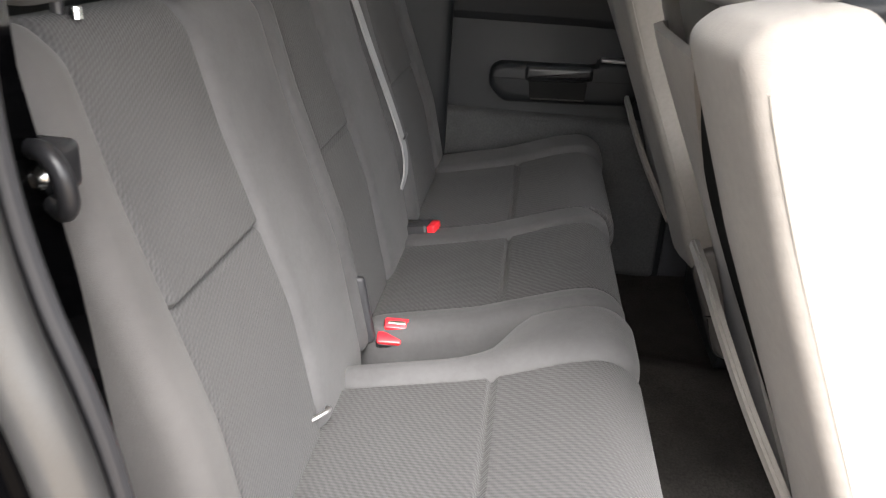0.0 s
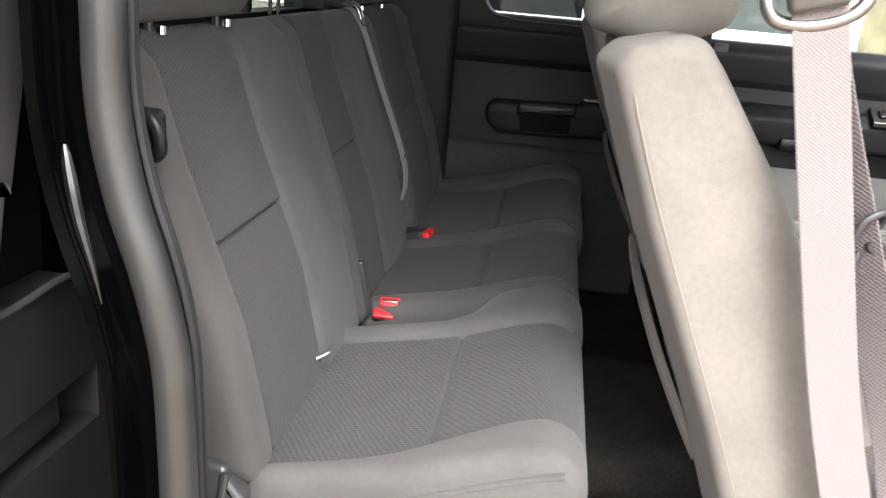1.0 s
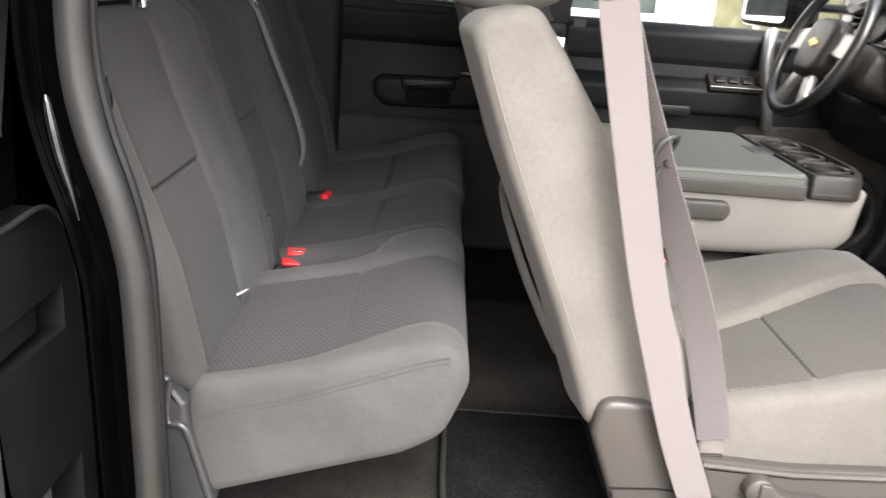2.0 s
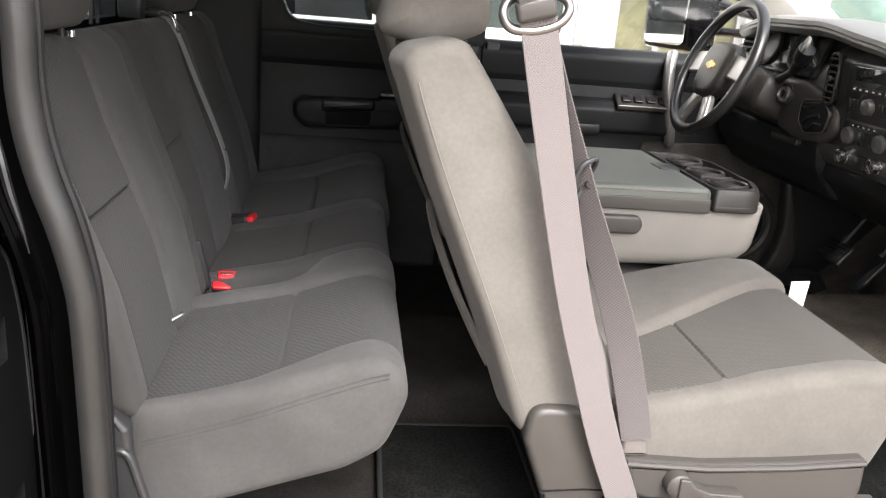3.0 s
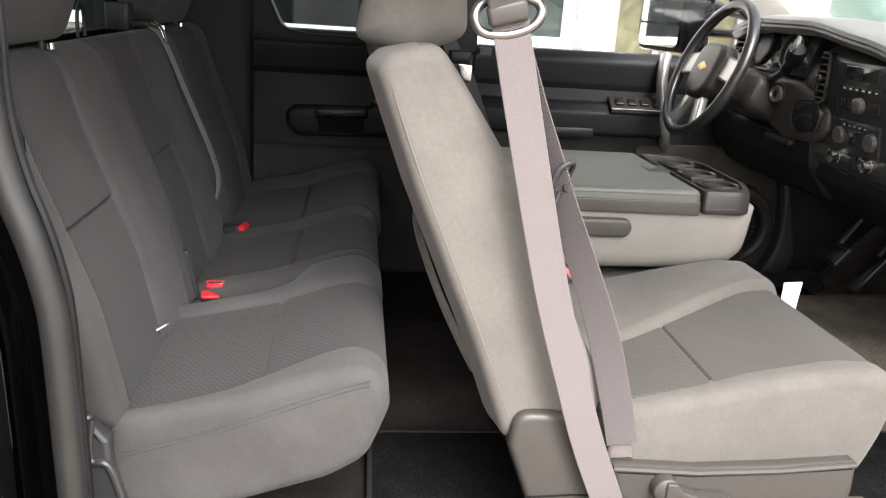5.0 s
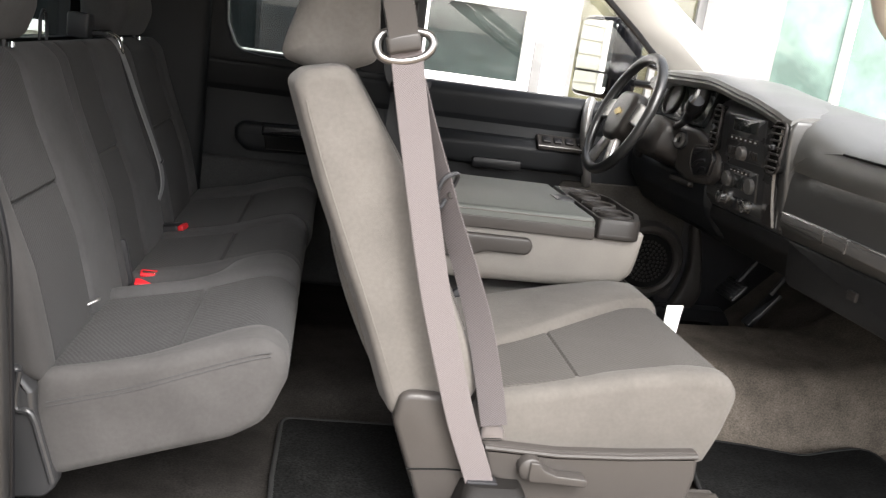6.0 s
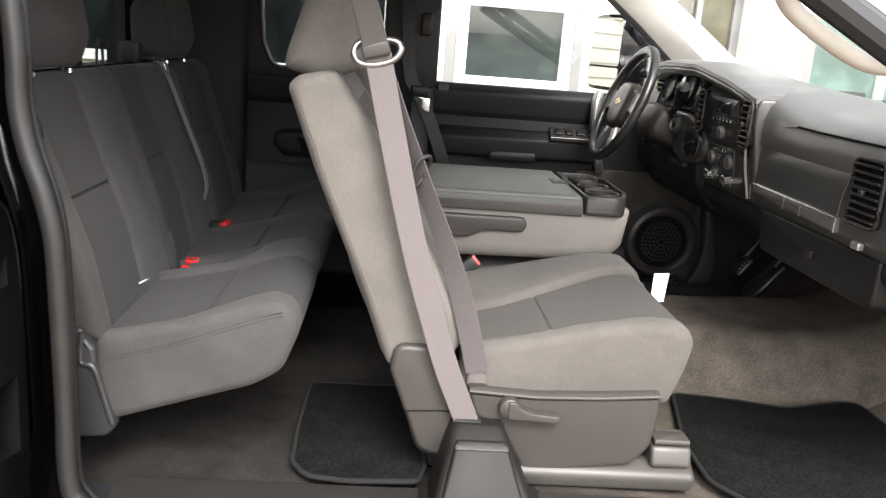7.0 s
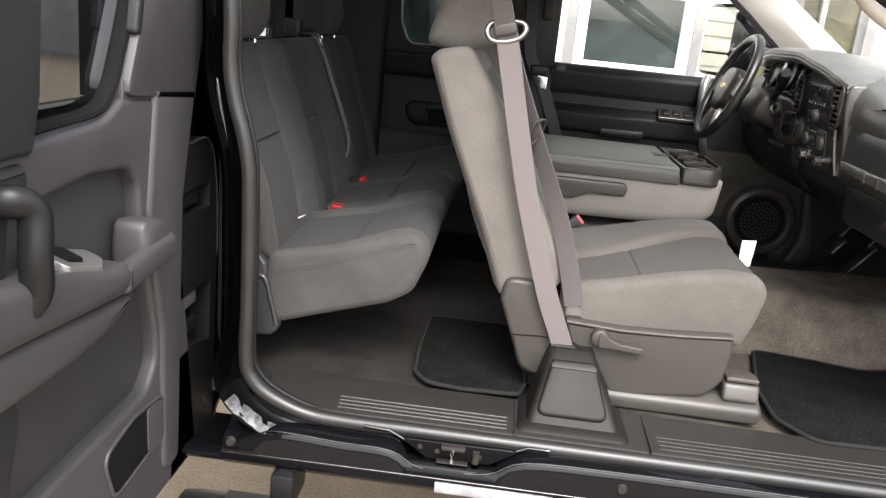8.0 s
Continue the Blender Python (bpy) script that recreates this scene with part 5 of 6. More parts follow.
def dash_rise(y):
    """How far the dash top swells up towards the instruments."""
    return 0.036 * smooth01(0.55, 0.76, y) + 0.022 * smooth01(0.76, 1.0, y) - 0.045 * smooth01(1.12, 1.20, y)


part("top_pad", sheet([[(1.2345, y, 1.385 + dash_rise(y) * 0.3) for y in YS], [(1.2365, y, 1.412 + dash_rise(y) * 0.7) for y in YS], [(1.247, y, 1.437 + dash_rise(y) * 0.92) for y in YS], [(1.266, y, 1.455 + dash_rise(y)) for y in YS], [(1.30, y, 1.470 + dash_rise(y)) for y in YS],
                       [(1.36, y, 1.484 + dash_rise(y) * 0.95) for y in YS], [(1.45, y, 1.486 + dash_rise(y) * 0.75) for y in YS], [(1.60, y, 1.478 + dash_rise(y) * 0.4) for y in YS], [(1.96, y, 1.445) for y in YS]], 0.02, (0.5, 0, -1)), DASHTOP, dash, "soft dash top pad toned pale for sky sheen")
part("crease", tube([(1.2445, 0.58, 1.4365), (1.2435, 0.48, 1.4345), (1.2435, 0.29, 1.4335), (1.2435, 0.16, 1.4335)], 0.0024, 8, up=(1, 0, 0)), VOID, dash, "black gap of the airbag cover")
outl = [(1.2445, 0.58, 1.4365), (1.239, 0.655, 1.425), (1.2355, 0.705, 1.405), (1.2345, 0.737, 1.375), (1.2372, 0.757, 1.32), (1.2385, 0.758, 1.262), (1.239, 0.752, 1.240)]
part("panel_joint", tube(spline(outl, 6), 0.0013, 8, up=(1, 0, 0)), STEEL, dash, "fine bright panel joint")
part("panel_joint", tube(spline([(1.2375, 0.290, 1.392), (1.2355, 0.318, 1.360), (1.2365, 0.338, 1.305), (1.2385, 0.342, 1.250)], 6), 0.0013, 8, up=(1, 0, 0)), STEEL, dash)
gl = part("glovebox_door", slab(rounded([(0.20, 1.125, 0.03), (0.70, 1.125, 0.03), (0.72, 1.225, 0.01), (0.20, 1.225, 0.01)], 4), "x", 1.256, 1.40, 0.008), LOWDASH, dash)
part("latch", box(1.25, 1.262, 0.44, 0.47, 1.165, 1.185, 0.003), GREYPL, gl)
tr1 = part("trim_strip", slab(rounded([(0.330, 1.248, 0.003), (0.726, 1.262, 0.003), (0.724, 1.284, 0.003), (0.332, 1.280, 0.003)], 3), "x", 1.228, 1.25, 0.004), STEEL, dash, "satin silver trim strip")
part("strip_edge", tube([(1.2285, 0.7245, 1.2835), (1.2285, 0.53, 1.2818), (1.2285, 0.333, 1.2800), (1.2285, 0.3315, 1.2640), (1.2285, 0.331, 1.2490)], 0.0011, 8, up=(1, 0, 0)), CHROME, tr1, "bright upper edge of the strip")
for yt in (0.475, 0.555):
    part("joint", box(1.2268, 1.229, yt, yt + 0.003, 1.252, 1.284), CHROME, tr1)


def vent(y, z, x, w, h, n):
    v = part("vent", slab(rounded([(y - w / 2, z - h / 2, 0.02), (y + w / 2, z - h / 2, 0.02), (y + w / 2, z + h / 2, 0.02), (y - w / 2, z + h / 2, 0.02)], 4), "x", x, x + 0.02, 0.003), MAT, dash, "black air vent with slats")
    ring = [(x - 0.001, p.x, p.y) for p in resample(rounded([(y - w / 2, z - h / 2, 0.02), (y + w / 2, z - h / 2, 0.02), (y + w / 2, z + h / 2, 0.02), (y - w / 2, z + h / 2, 0.02)], 4), 0.02)]
    part("surround", tube(ring, 0.004, 6, True), GREYPL, v)
    for k in range(n):
        zz = z - h / 2 + h * (k + 0.8) / (n + 0.6)
        part("slat", moved(box(-0.008, 0.004, y - w * 0.45, y + w * 0.45, zz - 0.0022, zz + 0.0022, 0.0015), pose(x, 0, 0)), GREYPL, v)
    part("tab", box(x - 0.014, x - 0.004, y - 0.007, y + 0.007, z - 0.006, z + 0.006, 0.003), DARKPL, v)
    return v


vent(0.245, 1.345, 1.230, 0.105, 0.125, 8)
part("airbag_switch", box(1.228, 1.242, 0.235, 0.262, 1.235, 1.25, 0.003), SATIN, dash)

# centre stack
stack = part("centre_panel", slab(rounded([(1.30, 1.222, 0.01), (1.250, 1.226, 0.012), (1.245, 1.245, 0.02), (1.218, 1.40, 0.1), (1.212, 1.478, 0.03), (1.240, 1.506, 0.03), (1.36, 1.506, 0.02), (1.36, 1.222, 0)], 5), "y", 0.745, 1.12, 0.012, 3,
    warp=lambda p: Vector((p.x, p.y, p.z - (0.034 * smooth01(1.43, 1.50, p.z) if p.y < 0.9 else 0.0)))), GLOSSBLACK, dash, "gloss black centre panel")
edge = [(1.2405, 0.770, 1.238), (1.2335, 0.774, 1.272), (1.2265, 0.776, 1.308), (1.2165, 0.774, 1.366), (1.2085, 0.766, 1.43), (1.206, 0.760, 1.462)]
cheek = rounded([(1.222, 1.486, 0.015), (1.213, 1.462, 0.02), (1.215, 1.42, 0.05), (1.224, 1.36, 0.05), (1.236, 1.29, 0.05), (1.243, 1.236, 0.01), (1.30, 1.236, 0.0), (1.30, 1.488, 0.0)], 5)
part("stack_cheek", slab(cheek, "y", 0.738, 0.772, 0.010, 4), DASH, stack, "charcoal border of the centre panel")
part("silver_edge", ribbon(spline(edge, 6), 0.013, 0.006, (0.45, 1, 0.1)), STEEL, stack, "satin silver edge band")


def on_stack(u, v, d=0.0):
    """A place on the stack's sloping face: u along y, v up the face."""
    t = (v - 1.235) / (1.475 - 1.235)
    return (1.245 + (1.212 - 1.245) * t - d, u, v)


def stack_pose(u, v, d=0.0):
    return frame_of(on_stack(u, v, d), (0, -1, 0), (-0.12, 0, 1))


def face_box(name, u, v, w, h, depth, mat, label="", parent=None, bev=0.003):
    return part(name, moved(box(-w / 2, w / 2, -h / 2, h / 2, -0.006, depth, bev), stack_pose(u, v)), mat, parent or stack, label)


radio = face_box("radio", 0.935, 1.42, 0.19, 0.11, 0.006, GLOSSBLACK, "black car radio with a display")
face_box("display", 0.935, 1.452, 0.12, 0.032, 0.009, DISPLAY, "glossy radio display", radio, 0.002)
for k in range(6):
    b = face_box("button", 0.875 + 0.024 * k, 1.418, 0.018, 0.012, 0.010, GREYPL, "", radio, 0.002)
    face_box("legend", 0.875 + 0.024 * k, 1.418, 0.008, 0.003, 0.0106, PAPER, "", b, 0.0002)
for k in range(3):
    face_box("button", 0.87 + 0.014 * k, 1.385, 0.010, 0.02, 0.010, GREYPL, "", radio, 0.002)
    face_box("button", 0.98 + 0.014 * k, 1.385, 0.010, 0.02, 0.010, GREYPL, "", radio, 0.002)


def knob(u, v, r, h, mat, label, parent=None, name="knob"):
    return part(name, lathe([(r * 1.15, -0.002), (r * 1.12, h * 0.2), (r, h * 0.3), (r * 0.92, h * 0.95), (r * 0.8, h), (0, h)], stack_pose(u, v), 24), mat, parent or stack, label)


knob(0.935, 1.385, 0.018, 0.020, STEEL, "grey radio knob", radio)
vent(0.770, 1.420, 1.206, 0.052, 0.115, 7)
vent(1.082, 1.430, 1.206, 0.038, 0.115, 7)
clim = face_box("climate_panel", 0.945, 1.31, 0.17, 0.075, 0.006, GLOSSBLACK, "black climate control panel")
face_box("display", 0.945, 1.312, 0.045, 0.035, 0.009, DISPLAY, "", clim, 0.002)
for u in (0.885, 1.005):
    knob(u, 1.312, 0.020, 0.016, STEEL, "grey climate dial", clim)
for k in range(5):
    b = face_box("button", 0.905 + 0.02 * k, 1.338, 0.014, 0.009, 0.010, GREYPL, "", clim, 0.002)
    face_box("legend", 0.905 + 0.02 * k, 1.338, 0.006, 0.0025, 0.0106, PAPER, "", b, 0.0002)
for u in (1.02, 0.895):
    knob(u, 1.262, 0.017, 0.022, CHROME, "chrome ringed switch knob")
face_box("outlet_cover", 0.955, 1.258, 0.035, 0.03, 0.01, DARKPL, "black outlet cover")
face_box("bin", 0.80, 1.285, 0.055, 0.10, 0.004, GREYPL, "grey storage bin panel")

# instrument hood, cluster, column
HY = [0.744] + [0.76 + 0.02 * k for k in range(46)]


def hood_top(y):
    """Height of the brow over the instruments, falling towards the passenger side."""
    return 1.500 + 0.030 * smooth01(0.74, 0.96, y) + 0.030 * smooth01(0.90, 1.20, y) - 0.028 * smooth01(1.42, 1.68, y) - 0.012 * (1 - smooth01(0.744, 0.80, y))


def hood_front(y):
    return 1.203 + 0.03 * smooth01(1.50, 1.68, y) + 0.012 * (1 - smooth01(0.744, 0.80, y))


brow = ((0.045, -0.030), (0.006, -0.026), (-0.004, -0.014), (-0.002, -0.004), (0.010, 0.003), (0.05, 0.008), (0.12, 0.009), (0.20, 0.004))
hood = part("instrument_hood", sheet([[(hood_front(y) + dx, y, hood_top(y) + dz) for y in HY] for dx, dz in brow] + [[(1.50, y, 1.494 + 0.4 * (hood_top(y) - 1.50)) for y in HY], [(1.66, y, 1.466) for y in HY]], 0.010, (0.2, 0, -1)), DASHTOP, dash, "charcoal instrument hood")
part("hood_body", slab(rounded([(1.272, 1.42, 0.01), (1.268, 1.535, 0.02), (1.32, 1.566, 0.02), (1.42, 1.555, 0.05), (1.52, 1.50, 0.02), (1.52, 1.42, 0)], 4), "y", 1.135, 1.625, 0.015, 3), DOORDARK, dash)
clu = part("gauge_panel", moved(box(-0.18, 0.18, -0.06, 0.06, -0.01, 0.0, 0.01), frame_of((1.240, 1.38, 1.475), (0, -1, 0), (0.3, 0, 1))), DISPLAY, dash, "dark instrument panel")
for u in (-0.085, 0.085):
    part("gauge", lathe([(0.052, 0.0), (0.054, 0.008), (0.048, 0.010), (0.046, 0.002), (0, 0.002)], frame_of((1.240, 1.38 - u, 1.48), (0, -1, 0), (0.3, 0, 1)), 28), GREYPL, clu, "round gauge with a grey ring")
vent(1.635, 1.46, 1.262, 0.085, 0.11, 6)
part("vent_pod", box(1.268, 1.40, 1.575, 1.70, 1.38, 1.53, 0.02), DASH, dash)
part("light_switch", lathe([(0.030, 0.0), (0.030, 0.010), (0.022, 0.014), (0.0, 0.014)], frame_of((1.225, 1.62, 1.30), (0, -1, 0), (0, 0, 1)), 20), GREYPL, dash)
part("knee_panel", slab(rounded([(1.30, 1.13, 0.03), (1.240, 1.21, 0.03), (1.228, 1.28, 0.02), (1.32, 1.30, 0), (1.4, 1.12, 0)], 4), "y", 1.125, 1.72, 0.02), DOORDARK, dash)
col = thing("steering_column", (1.18, 1.40, 1.38), "charcoal steering column with ignition and shift lever", "steering column")
WC = Vector((1.075, 1.43, 1.415))
axis = Vector((-0.93, 0.0, 0.36)).normalized()
cm = frame_of(WC - axis * 0.03, (0, -1, 0), (0.36, 0, 0.93))
part("shroud", slab(rounded([(-0.07, -0.07, 0.03), (0.128, -0.065, 0.04), (0.122, 0.035, 0.04), (0.05, 0.05, 0.03), (-0.055, 0.05, 0.03)], 4), "z", -0.24, -0.05, 0.02, 3, warp=lambda p: cm @ p), GREYPL, col)
ig = part("ignition", lathe([(0.022, -0.01), (0.022, 0.006), (0.017, 0.009), (0.014, 0.004), (0.0, 0.004)], frame_of((1.206, 1.283, 1.370), (0.25, -0.97, 0), (0.15, 0, 1)), 24), STEEL, col, "grey ignition lock with key slot")
part("key_slot", moved(box(-0.003, 0.003, -0.008, 0.008, 0.003, 0.007), frame_of((1.206, 1.283, 1.370), (0.25, -0.97, 0), (0.15, 0, 1))), VOID, ig)
part("lock_ring", lathe([(0.026, -0.008), (0.029, -0.002), (0.027, 0.002), (0.024, 0.0)], frame_of((1.206, 1.283, 1.370), (0.25, -0.97, 0), (0.15, 0, 1)), 28), DARKPL, ig)
house = rounded([(1.345, 1.415, 0.02), (1.22, 1.412, 0.03), (1.10, 1.385, 0.03), (1.055, 1.355, 0.03), (1.05, 1.305, 0.03), (1.10, 1.275, 0.03), (1.22, 1.262, 0.03), (1.335, 1.285, 0.03)], 5)
part("ignition_housing", slab(house, "x", 1.214, 1.32, 0.016, 4), TAUPE, col, "scuffed taupe column side cover")
boot = rounded([(1.195, 1.368, 0.02), (1.10, 1.378, 0.02), (1.062, 1.350, 0.02), (1.075, 1.302, 0.02), (1.16, 1.290, 0.02), (1.195, 1.315, 0.02)], 5)
bt = part("lever_boot", slab(boot, "x", 1.203, 1.24, 0.012, 4), MATTE, col, "creased black lever boot")
part("boot_ring", tube([(1.206, p.x, p.y) for p in resample(boot, 0.01)], 0.0020, 8, True, up=(1, 0, 0)), TAUPE, bt, "boot ring")
for ya, za, yb, zb, yc, zc, rr in ((1.178, 1.350, 1.150, 1.352, 1.120, 1.362, 0.0040), (1.165, 1.312, 1.140, 1.330, 1.098, 1.340, 0.0055), (1.130, 1.304, 1.112, 1.318, 1.086, 1.318, 0.0035)):
    part("crease", tube(spline([(1.204, ya, za), (1.201, yb, zb), (1.204, yc, zc)], 5), rr, 8, up=(1, 0, 0)), MATTE, bt)
part("release_flap", box(1.215, 1.27, 1.20, 1.335, 1.248, 1.268, 0.008, 3), GREYPL, col)
sl = part("shift_lever", tube(spline([(1.20, 1.33, 1.40), (1.19, 1.24, 1.43), (1.18, 1.19, 1.465), (1.175, 1.165, 1.49)], 5), [0.010] * 6 + [0.015] * 4 + [0.021] * 6, 14), MATTE, col, "black shift lever")
part("grip_face", lathe([(0.0, 0.001), (0.012, 0.001), (0.015, 0.004), (0.019, 0.003), (0.021, -0.004)], frame_of((1.166, 1.157, 1.50), (0.3, 0.9, 0), (0.4, 0.3, 0.8)), 20), STEEL, sl, "grey ringed lever end")

# ---- steering wheel ----
wheel = thing("steering_wheel", WC, "black leather steering wheel with satin spokes", "steering wheel")
wm = frame_of(WC, (0, -1, 0), (0.36, 0, 0.93))
R = 0.184
part("rim", tube([wm @ Vector((R * math.cos(a), R * math.sin(a), 0.0)) for a in [k / 56 * math.tau for k in range(56)]], 0.0155, 16, True), surface("wheel_leather", (0.016, 0.016, 0.016), 0.28, vary=0.1, bump=0.2), wheel)
hubp = rounded([(-0.075, -0.055, 0.03), (-0.04, -0.085, 0.03), (0.04, -0.085, 0.03), (0.075, -0.055, 0.03), (0.085, 0.05, 0.03), (0.05, 0.07, 0.03), (-0.05, 0.07, 0.03), (-0.085, 0.05, 0.03)], 4)
hub = part("hub", slab(hubp, "z", -0.035, 0.018, 0.016, 4, warp=lambda p: wm @ p), GREYPL, wheel, "grey airbag hub")
part("emblem", slab(rounded([(-0.028, -0.006), (-0.010, -0.006), (-0.010, -0.012), (0.010, -0.012), (0.012, -0.006), (0.028, -0.006), (0.024, 0.006), (0.010, 0.006), (0.010, 0.012), (-0.010, 0.012), (-0.012, 0.006), (-0.024, 0.006)]), "z", 0.018, 0.021, 0.0, warp=lambda p: wm @ p), BRASS, hub, "gilt cross-shaped emblem")
for pts in (((-0.17, 0.035), (-0.07, 0.045), (-0.07, -0.02), (-0.175, -0.03)), ((0.17, 0.035), (0.07, 0.045), (0.07, -0.02), (0.175, -0.03)),
            ((-0.05, -0.07), (-0.095, -0.155), (-0.06, -0.175), (-0.015, -0.08)), ((0.05, -0.07), (0.095, -0.155), (0.06, -0.175), (0.015, -0.08))):
    part("spoke", slab(rounded([(*p, 0.012) for p in pts], 3), "z", -0.02, 0.002, 0.006, 3, warp=lambda p: wm @ p), SATIN, wheel, "satin silver spoke")

# ---- pedals ----
ped = thing("brake_pedal", (1.58, 1.46, 0.9), "ribbed black pedal on its arm", "pedal", group="pedals")
pm = frame_of((1.56, 1.46, 0.90), (0, -1, 0), (0.6, 0, 0.8))
part("pad", moved(box(-0.06, 0.06, -0.035, 0.035, -0.01, 0.006, 0.006), pm), RUBBER, ped)
for k in range(5):
    part("rib", moved(box(-0.052, 0.052, -0.028 + 0.0125 * k, -0.022 + 0.0125 * k, 0.005, 0.009, 0.001), pm), RUBBER, ped)
part("arm", tube([(1.57, 1.46, 0.91), (1.66, 1.46, 1.05), (1.66, 1.46, 1.25)], 0.01, 8), DARKPL, ped)
acc = thing("accelerator_pedal", (1.62, 1.24, 0.85), "long black accelerator pedal", "pedal", group="pedals")
part("pad", moved(box(-0.025, 0.025, -0.07, 0.07, -0.01, 0.006, 0.005), frame_of((1.62, 1.36, 0.87), (0, -1, 0), (0.6, 0, 0.8))), RUBBER, acc)
part("arm", tube([(1.64, 1.36, 0.92), (1.72, 1.36, 1.05), (1.74, 1.36, 1.2)], 0.008, 8), DARKPL, acc)

# defroster grille and mirror outside
df = thing("defroster_grille", (1.62, 0.9, 1.5), "black slatted defroster grille on the dash top", "vent")
part("base", box(1.50, 1.66, 0.36, 0.90, 1.474, 1.492, 0.006), DARKPL, df)
for k in range(22):
    part("slat", box(1.505, 1.655, 0.375 + 0.0235 * k, 0.383 + 0.0235 * k, 1.490, 1.502, 0.001), MATTE, df)
mir = thing("tow_mirror", (1.22, 2.1, 1.42), "tall black towing mirror outside the driver window", "door mirror")
mm = frame_of((1.162, 2.09, 1.575), (0.33, -0.945, 0), (0, 0, 1)) @ Matrix.Diagonal((1.6, 1, 1, 1))
mo = rounded([(-0.085, -0.15, 0.03), (0.085, -0.15, 0.03), (0.09, 0.15, 0.04), (-0.08, 0.15, 0.04)], 5)
part("housing", slab(mo, "z", -0.12, 0.0, 0.02, 3, warp=lambda p: mm @ p), PAINT, mir)
part("glass", slab(rounded([(-0.064, -0.05, 0.01), (0.064, -0.05, 0.01), (0.066, 0.132, 0.02), (-0.060, 0.132, 0.02)], 4), "z", -0.01, 0.003, 0.0, warp=lambda p: mm @ p), MIRROR, mir, "mirror glass")
part("spotter_glass", slab(rounded([(-0.064, -0.132, 0.02), (0.064, -0.132, 0.02), (0.064, -0.058, 0.008), (-0.064, -0.058, 0.008)], 4), "z", -0.01, 0.003, 0.0, warp=lambda p: mm @ p), MIRROR, mir, "small spotter mirror")
part("arm", tube([(1.26, 2.1, 1.60), (1.33, 1.98, 1.58), (1.38, 1.86, 1.56)], 0.03, 10, flat=0.6), DARKPL, mir)
part("arm", tube([(1.26, 2.1, 1.50), (1.33, 1.98, 1.50), (1.38, 1.86, 1.50)], 0.025, 10, flat=0.6), DARKPL, mir)

# near windscreen pillar with grab handle
np_ = thing("near_pillar", (1.6, 0.15, 1.5), "light trim and grab handle on the near windscreen pillar", "pillar", "structure")
part("cover", tube([(0.80, 0.12, 1.83), (1.0, 0.12, 1.73), (1.2, 0.11, 1.62), (1.55, 0.10, 1.42)], 0.035, 10, flat=0.7), HEADLINE, np_)
part("outer_seal", tube([(0.80, 0.06, 1.78), (0.99, 0.06, 1.672), (1.05, 0.06, 1.639), (1.40, 0.055, 1.445), (1.6, 0.05, 1.3)], 0.028, 10), RUBBER, np_)
part("grab_handle", tube(spline([(0.93, 0.13, 1.73), (0.965, 0.165, 1.69), (1.0, 0.18, 1.655), (1.065, 0.18, 1.615), (1.14, 0.175, 1.58), (1.2, 0.14, 1.575)], 10), 0.016, 18, up=(0, 1, 0)), HEADLINE, np_, "light beige grab handle")

# ---- open rear access door ----
DX = -0.30
door = thing("door_1", (DX, 0.0, 0.6), "open rear access door, grey moulded inner trim", "door", "structure")
part("outer_skin", merged(box(DX - 0.10, DX - 0.06, -0.92, -0.02, 0.56, 1.36, 0.01), box(DX - 0.10, DX - 0.06, -0.92, -0.80, 1.36, 1.82), box(DX - 0.10, DX - 0.06, -0.20, -0.02, 1.36, 1.82), box(DX - 0.10, DX - 0.06, -0.92, -0.02, 1.74, 1.82)), PAINT, door)
part("inner_trim", box(DX - 0.06, DX - 0.014, -0.88, -0.03, 0.56, 1.345, 0.01), DOORINSERT, door, "grained inset of the trim, shade put into its colour")
fr = rounded([(-0.62, 1.325, 0.02), (-0.52, 1.335, 0.03), (-0.335, 1.343, 0.1), (-0.275, 1.372, 0.02), (-0.04, 1.352, 0.01), (-0.032, 1.25, 0.1), (-0.032, 1.15, 0.1), (-0.018, 1.0, 0.1), (0.03, 0.78, 0.1), (0.075, 0.555, 0.02),
              (-0.88, 0.555, 0.02), (-0.88, 0.80, 0.0), (-0.46, 0.812, 0.05), (-0.185, 0.815, 0.06), (-0.143, 0.862, 0.05), (-0.149, 0.92, 0.1), (-0.215, 1.15, 0.1), (-0.222, 1.22, 0.04), (-0.255, 1.255, 0.04), (-0.375, 1.266, 0.1), (-0.50, 1.258, 0.05), (-0.62, 1.24, 0.0)], 5)
part("trim_frame", slab(fr, "x", DX - 0.03, DX + 0.014, 0.010, 4), DOORPL, door)
part("joint_backing", box(DX - 0.012, DX + 0.009, -0.27, 0.012, 1.325, 1.40, 0.002), DOORPL, door)
part("spine", slab(rounded([(-0.045, 0.60, 0.03), (-0.040, 1.16, 0.1), (0.013, 1.3635, 0.002), (-0.167, 1.379, 0.002), (-0.195, 1.16, 0.1), (-0.135, 0.92, 0.1), (-0.12, 0.60, 0.04)], 5), "x", DX, DX + 0.022, 0.012, 4), DOORPL, door)
part("pillar_trim", slab(rounded([(0.016, 1.352, 0.006), (0.055, 1.48, 0.05), (0.10, 1.80, 0.02), (-0.15, 1.80, 0.02), (-0.205, 1.53, 0.1), (-0.275, 1.376, 0.02)], 4), "x", DX - 0.05, DX + 0.0185, 0.003, 2), DOORPL, door)
wl = spline([(-0.88, 1.33), (-0.70, 1.334), (-0.51, 1.345), (-0.34, 1.353), (-0.285, 1.380), (-0.250, 1.44), (-0.215, 1.52), (-0.185, 1.62), (-0.16, 1.80)], 6)
